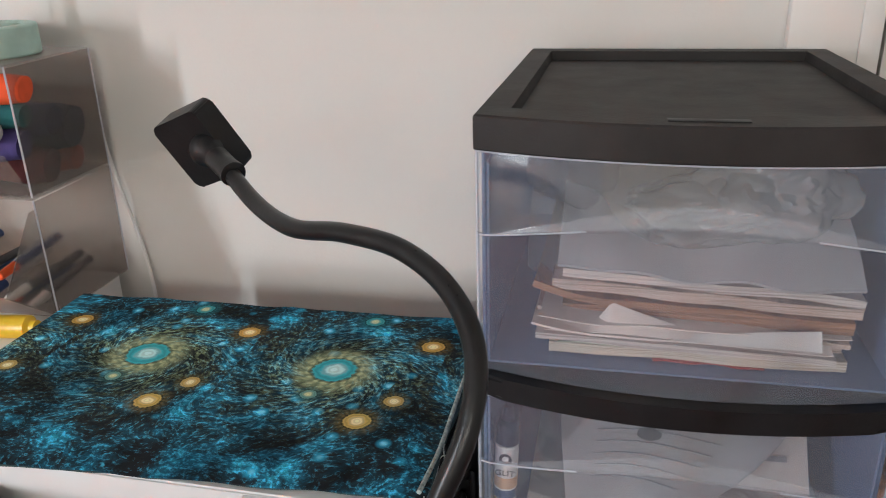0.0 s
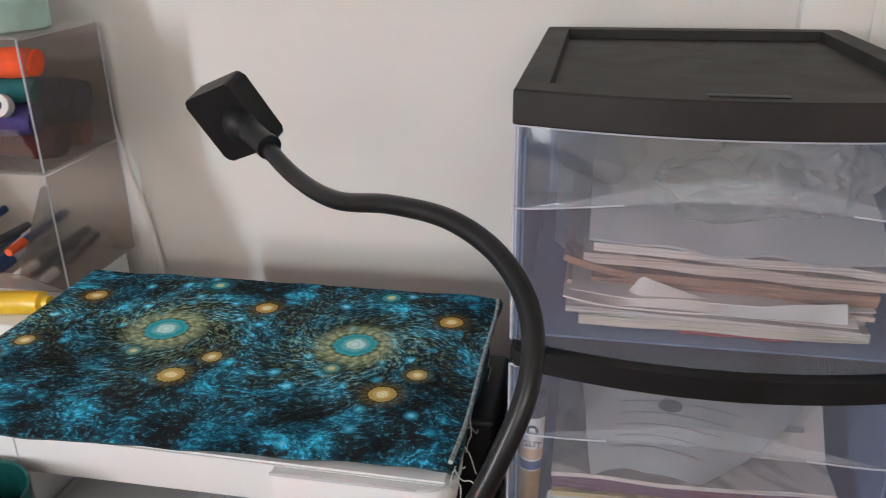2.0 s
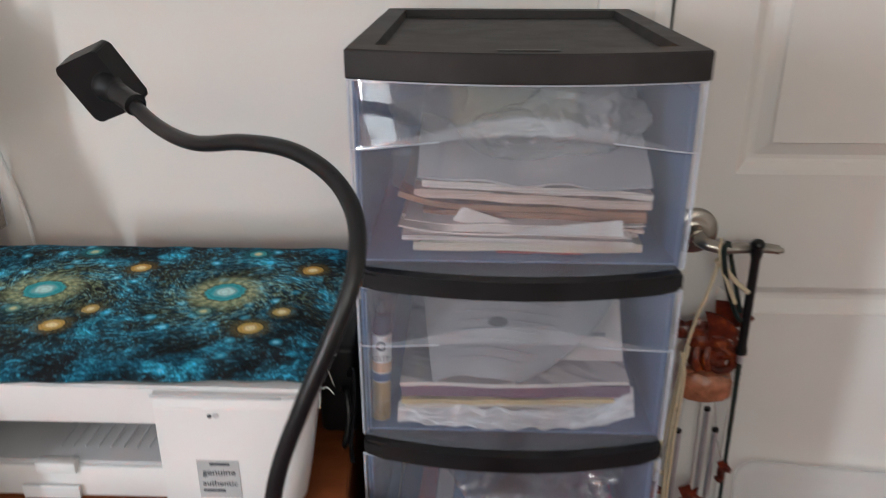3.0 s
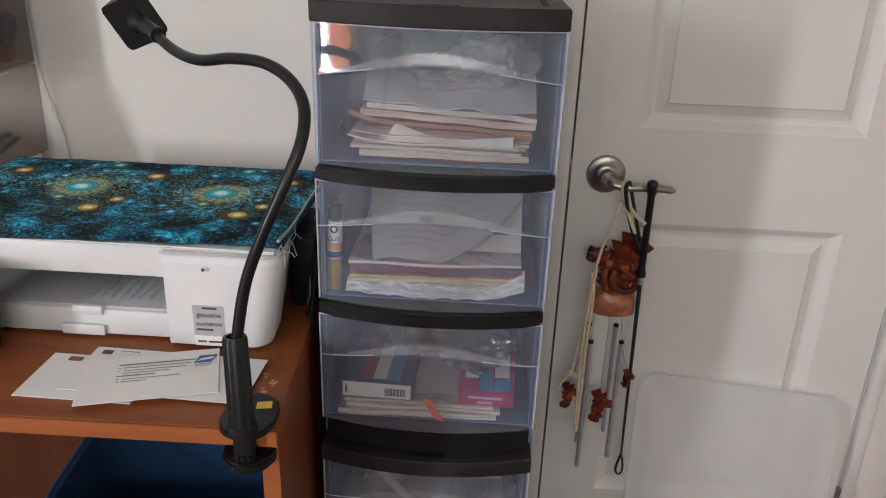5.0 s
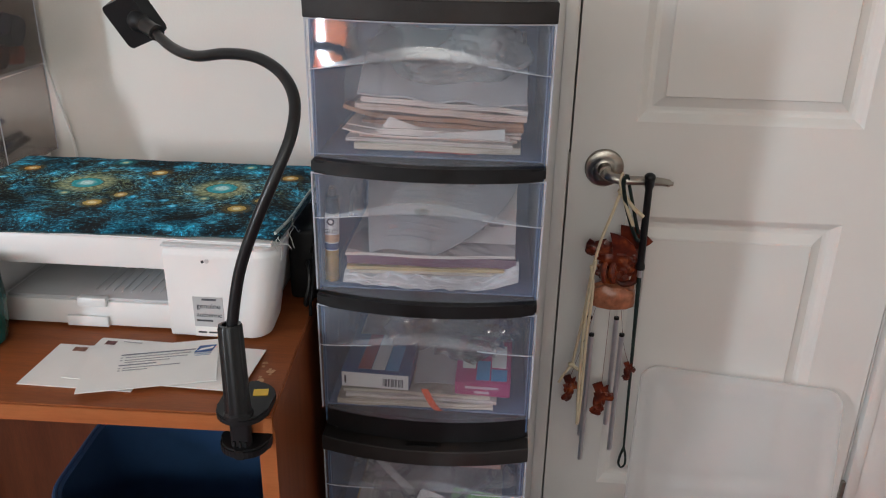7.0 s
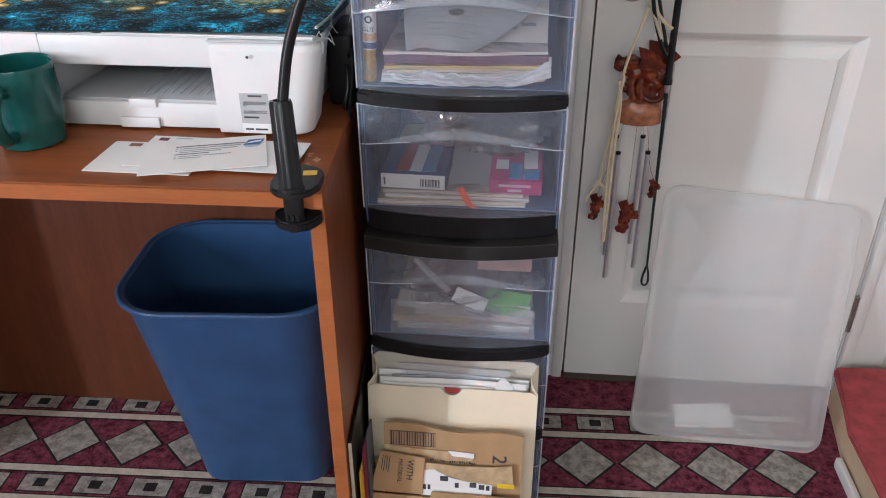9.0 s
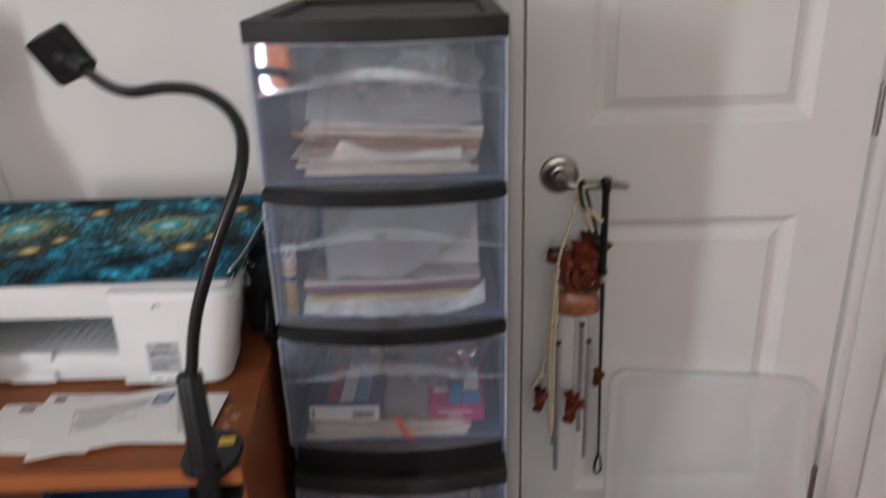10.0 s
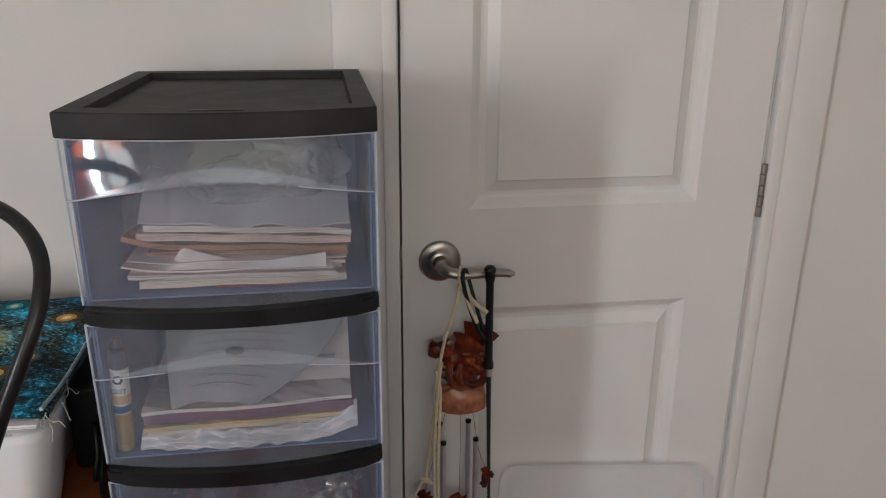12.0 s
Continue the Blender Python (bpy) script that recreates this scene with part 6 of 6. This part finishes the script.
def wind_chime():
    y = 0.928
    c = thing("wind_chime", "amber resin wind chime hanging from the door lever", "wind chime", pose(0.43, y, 0.93))
    q = pose(-0.43, -y, -0.93)
    bm = bmesh.new()
    resin_blob(bm, (0.436, y, 0.800), (0.034, 0.018, 0.026), 2.0)
    resin_blob(bm, (0.432, y + 0.004, 0.768), (0.030, 0.012, 0.024), 12.0, 4, 0.5)
    resin_blob(bm, (0.452, y - 0.004, 0.790), (0.020, 0.014, 0.022), 15.0, 4, 0.5)
    resin_blob(bm, (0.403, y - 0.005, 0.816), (0.020, 0.012, 0.016), 4.0)
    resin_blob(bm, (0.385, y - 0.008, 0.812), (0.011, 0.008, 0.010), 7.0)
    tube([(0.455, y, 0.795), (0.470, y, 0.775), (0.468, y - 0.004, 0.752), (0.450, y - 0.006, 0.745), (0.436, y - 0.004, 0.752)], lambda u: 0.010 * (1 - 0.6 * u), 10, bm, 6)
    for x in (0.412, 0.428):
        tube([(x, y - 0.008, 0.790), (x - 0.004, y - 0.016, 0.772), (x + 0.002, y - 0.014, 0.752)], 0.006, 8, bm, 5)
    fin(bm, [(0.424, y - 0.014, 0.800), (0.420, 0, 0.830), (0.414, 0, 0.850), (0.428, 0, 0.847), (0.444, 0, 0.840), (0.458, 0, 0.828), (0.468, 0, 0.810), (0.462, 0, 0.812), (0.456, 0, 0.804), (0.449, 0, 0.808), (0.442, 0, 0.798), (0.434, 0, 0.804)])
    fin(bm, [(0.440, y + 0.012, 0.812), (0.436, 0, 0.856), (0.466, 0, 0.852), (0.484, 0, 0.838), (0.498, 0, 0.826), (0.490, 0, 0.818), (0.466, 0, 0.806)])
    fin(bm, [(0.396, y - 0.006, 0.822), (0.380, 0, 0.834), (0.374, 0, 0.822), (0.384, 0, 0.814)])
    bm.transform(q)
    part("figurine", bm, AMBER, c, "amber winged resin figure")
    bm = bmesh.new()
    tmp = lathe([(0, 0.0), (0.040, 0.0), (0.0425, 0.006), (0.042, 0.026), (0.038, 0.036), (0.030, 0.040), (0, 0.042)], 40)
    for v in tmp.verts:
        k = 1 + 0.10 * noise.noise(v.co * 70)
        v.co = Vector((v.co.x * k, v.co.y * k * 0.6, v.co.z + (0.008 * noise.noise(v.co * 55) if v.co.z > 0.03 else 0)))
    join(bm, tmp, pose(0.432, y, 0.700))
    bm.transform(q)
    part("crown_base", bm, PEACH, c, "pale carved resin base")
    for (x0, z0, x1, z1, dy) in ((0.396, 0.667, 0.398, 0.395, 0.010), (0.400, 0.640, 0.401, 0.350, -0.010), (0.447, 0.668, 0.448, 0.425, 0.010), (0.457, 0.643, 0.458, 0.378, -0.010)):
        r = 0.0047
        bm = lathe([(r * 0.75, 0), (r, 0.0), (r, z0 - z1), (r * 0.75, z0 - z1), (r * 0.75, 0)], 18, None, Matrix.Translation((x1, y + dy, z1)) @ Vector((x0 - x1, 0, z0 - z1)).to_track_quat("Z", "Y").to_matrix().to_4x4())
        tube([(x0, y + dy, z0 - 0.004), (x0 * 0.9 + 0.043, y + dy * 0.9, 0.701)], 0.0004, 5, bm, 0)
        bm.transform(q)
        part("chime_tube", bm, ALU, c, "hollow aluminium chime tube")
        # short black cylinder stands in for the dark inside of the open tube
        bm = cyl(0.0051, 0.0051, z0 - 0.005, z0 + 0.0005, 16, 0.0006, None, pose(x0, y + dy, 0))
        bm.transform(q)
        part("hollow_end_shade", bm, BLACK, c, "black piece for the tube's shaded hollow end")
    for x, z, s, sd in ((0.366, 0.520, 0.8, 1.0), (0.428, 0.500, 1.0, 5.0), (0.475, 0.566, 0.55, 9.0)):
        bm = bmesh.new()
        yy = y - 0.016
        resin_blob(bm, (x, yy, z), (0.012 * s, 0.006, 0.020 * s), sd, 3, 0.6)
        resin_blob(bm, (x + 0.012 * s, yy, z + 0.008 * s), (0.013 * s, 0.005, 0.010 * s), sd + 3, 3, 0.6)
        resin_blob(bm, (x - 0.004 * s, yy, z - 0.026 * s), (0.012 * s, 0.005, 0.010 * s), sd + 4, 3, 0.6)
        fin(bm, [(x - 0.008 * s, yy, z + 0.010 * s), (x - 0.018 * s, 0, z + 0.032 * s), (x, 0, z + 0.040 * s), (x + 0.004 * s, 0, z + 0.026 * s), (x + 0.014 * s, 0, z + 0.034 * s), (x + 0.012 * s, 0, z + 0.012 * s)], 0.003)
        tube([(x, yy, z + 0.03 * s), (x * 0.7 + 0.13, yy + 0.006, 0.62), (x * 0.4 + 0.26, y, 0.702)], 0.0004, 5, bm, 4)
        bm.transform(q)
        part("charm", bm, AMBER, c, "small amber resin charm")
    # cords
    bm = bmesh.new()
    tube([(0.428, y - 0.002, 0.925), (0.414, y - 0.020, 0.890), (0.397, y - 0.026, 0.835), (0.386, y - 0.028, 0.770), (0.381, y - 0.026, 0.700), (0.372, y - 0.024, 0.620), (0.367, y - 0.024, 0.578)], 0.0034, 8, bm, 8, 0.7)
    tube([(0.384, y - 0.030, 0.790), (0.391, y - 0.031, 0.740), (0.388, y - 0.030, 0.640), (0.389, y - 0.028, 0.540), (0.388, y - 0.028, 0.455), (0.385, y - 0.028, 0.448)], 0.0036, 8, bm, 8, 0.7)
    tube([(0.392, y - 0.030, 0.800), (0.386, y - 0.032, 0.740), (0.381, y - 0.031, 0.640), (0.383, y - 0.029, 0.530), (0.386, y - 0.028, 0.448)], 0.0034, 8, bm, 8, 0.7)
    tube([(0.366, y - 0.024, 0.578), (0.352, y - 0.026, 0.556), (0.344, y - 0.026, 0.538)], 0.0036, 8, bm, 5, 0.6)
    tube([(0.366, y - 0.024, 0.576), (0.374, y - 0.026, 0.572), (0.384, y - 0.027, 0.566)], 0.0036, 8, bm, 5)
    tube([(0.430, y - 0.006, 0.925), (0.448, y - 0.018, 0.902), (0.468, y - 0.026, 0.886)], 0.0042, 8, bm, 5, 0.7)
    tube([(0.430, y - 0.006, 0.922), (0.440, y - 0.018, 0.895), (0.452, y - 0.024, 0.868)], 0.0038, 8, bm, 5, 0.7)
    resin_blob(bm, (0.429, y - 0.006, 0.925), (0.008, 0.007, 0.007), 3.0, 2, 0.2)
    resin_blob(bm, (0.366, y - 0.024, 0.578), (0.007, 0.006, 0.005), 3.0, 2, 0.2)
    tube([(0.428, y - 0.012, 0.925), (0.422, y - 0.014, 0.945), (0.426, y - 0.004, 0.958), (0.430, y + 0.010, 0.950), (0.430, y + 0.006, 0.928)], 0.0020, 8, bm, 6)
    bm.transform(q)
    part("cord", bm, CORD, c, "knotted cream cord")
    return c


wind_chime()


def riding_crop():
    """Whip hung by its wrist loop over the lever: padded grip, braided shaft, loop end."""
    y = 0.908
    r = thing("riding_crop", "black riding crop hanging from the door lever", "riding crop", pose(0.472, y, 0.95))
    q = pose(-0.472, -y, -0.95)
    a, b, e = Vector((0.472, y, 0.958)), Vector((0.4745, y + 0.004, 0.782)), Vector((0.4905, y + 0.028, 0.372))
    bm = tube([a, a.lerp(b, 0.5), b], lambda u: 0.0086 if u < 0.10 or u > 0.94 else 0.0066, 16, None, 12)
    resin_blob(bm, tuple(a), (0.0100, 0.0100, 0.0085), 1.0, 3, 0.05)
    bm.transform(q)
    part("grip", bm, RUBBER, r, "padded black grip")
    bm = tube([b, b.lerp(b + (e - b) * 0.04, 1.0)], 0.0048, 12, None, 0)
    bm.transform(q)
    part("ferrule", bm, ALU, r, "silver ferrule")
    bm = tube([b.lerp(e, k / 40) for k in range(41)], lambda u: 0.0042 * (1 - 0.45 * u) * (1 + 0.10 * math.sin(u * 240)), 10, None, 2)
    bm.transform(q)
    part("shaft", bm, LEATHER, r, "dark green braided shaft")
    bm = tube([e, e + Vector((-0.005, 0, -0.020)), e + Vector((-0.007, 0, -0.040)), e + Vector((-0.001, 0, -0.050)), e + Vector((0.006, 0, -0.042)), e + Vector((0.005, 0, -0.020)), e], 0.0018, 8, None, 8, 1.6)
    bm.transform(q)
    part("end_loop", bm, LEATHER, r, "leather end loop")
    bm = tube([(0.434, y + 0.010, 0.958), (0.428, y + 0.004, 0.945), (0.438, y + 0.006, 0.90), (0.452, y + 0.004, 0.86), (0.464, y + 0.002, 0.838), (0.470, y + 0.002, 0.84)], 0.0022, 8, None, 8, 2.0)
    tube([(0.434, y + 0.010, 0.958), (0.442, y + 0.010, 0.93), (0.450, y + 0.006, 0.90), (0.464, y + 0.004, 0.85)], 0.0020, 8, bm, 8, 2.0)
    bm.transform(q)
    part("wrist_loop", bm, LEATHER, r, "black leather wrist loop over the lever")
    return r


riding_crop()


def red_stool():
    """Low platform with a red carpeted top beside the lid."""
    s = thing("low_step", "low wooden step with a worn red carpet top", "step", pose(1.06, 0.74, FLOOR))
    q = pose(-1.06, -0.74, -FLOOR)
    out = [(0.872, 0.28), (1.30, 0.28), (1.30, 0.945), (0.928, 0.930), (0.885, 0.74)]
    part("body", prism([(0.900, 0.28), (1.30, 0.28), (1.30, 0.93), (0.935, 0.92), (0.905, 0.72)], FLOOR, 0.120, 0.003, None, q), TAN, s, "pale wooden side")
    tmp = prism([(0.893, 0.27), (1.31, 0.27), (1.31, 0.935), (0.928, 0.928), (0.896, 0.72)], 0.1205, 0.142, 0.009, None, q, 0, 3)
    part("carpet_top", tmp, REDFAB, s, "worn red carpet")
    part("skirting", box(0.886, 0.8995, 0.28, 0.72, FLOOR, 0.062, 0.003, m=q), DOOR, s, "white strip along the foot")
    return s


red_stool()
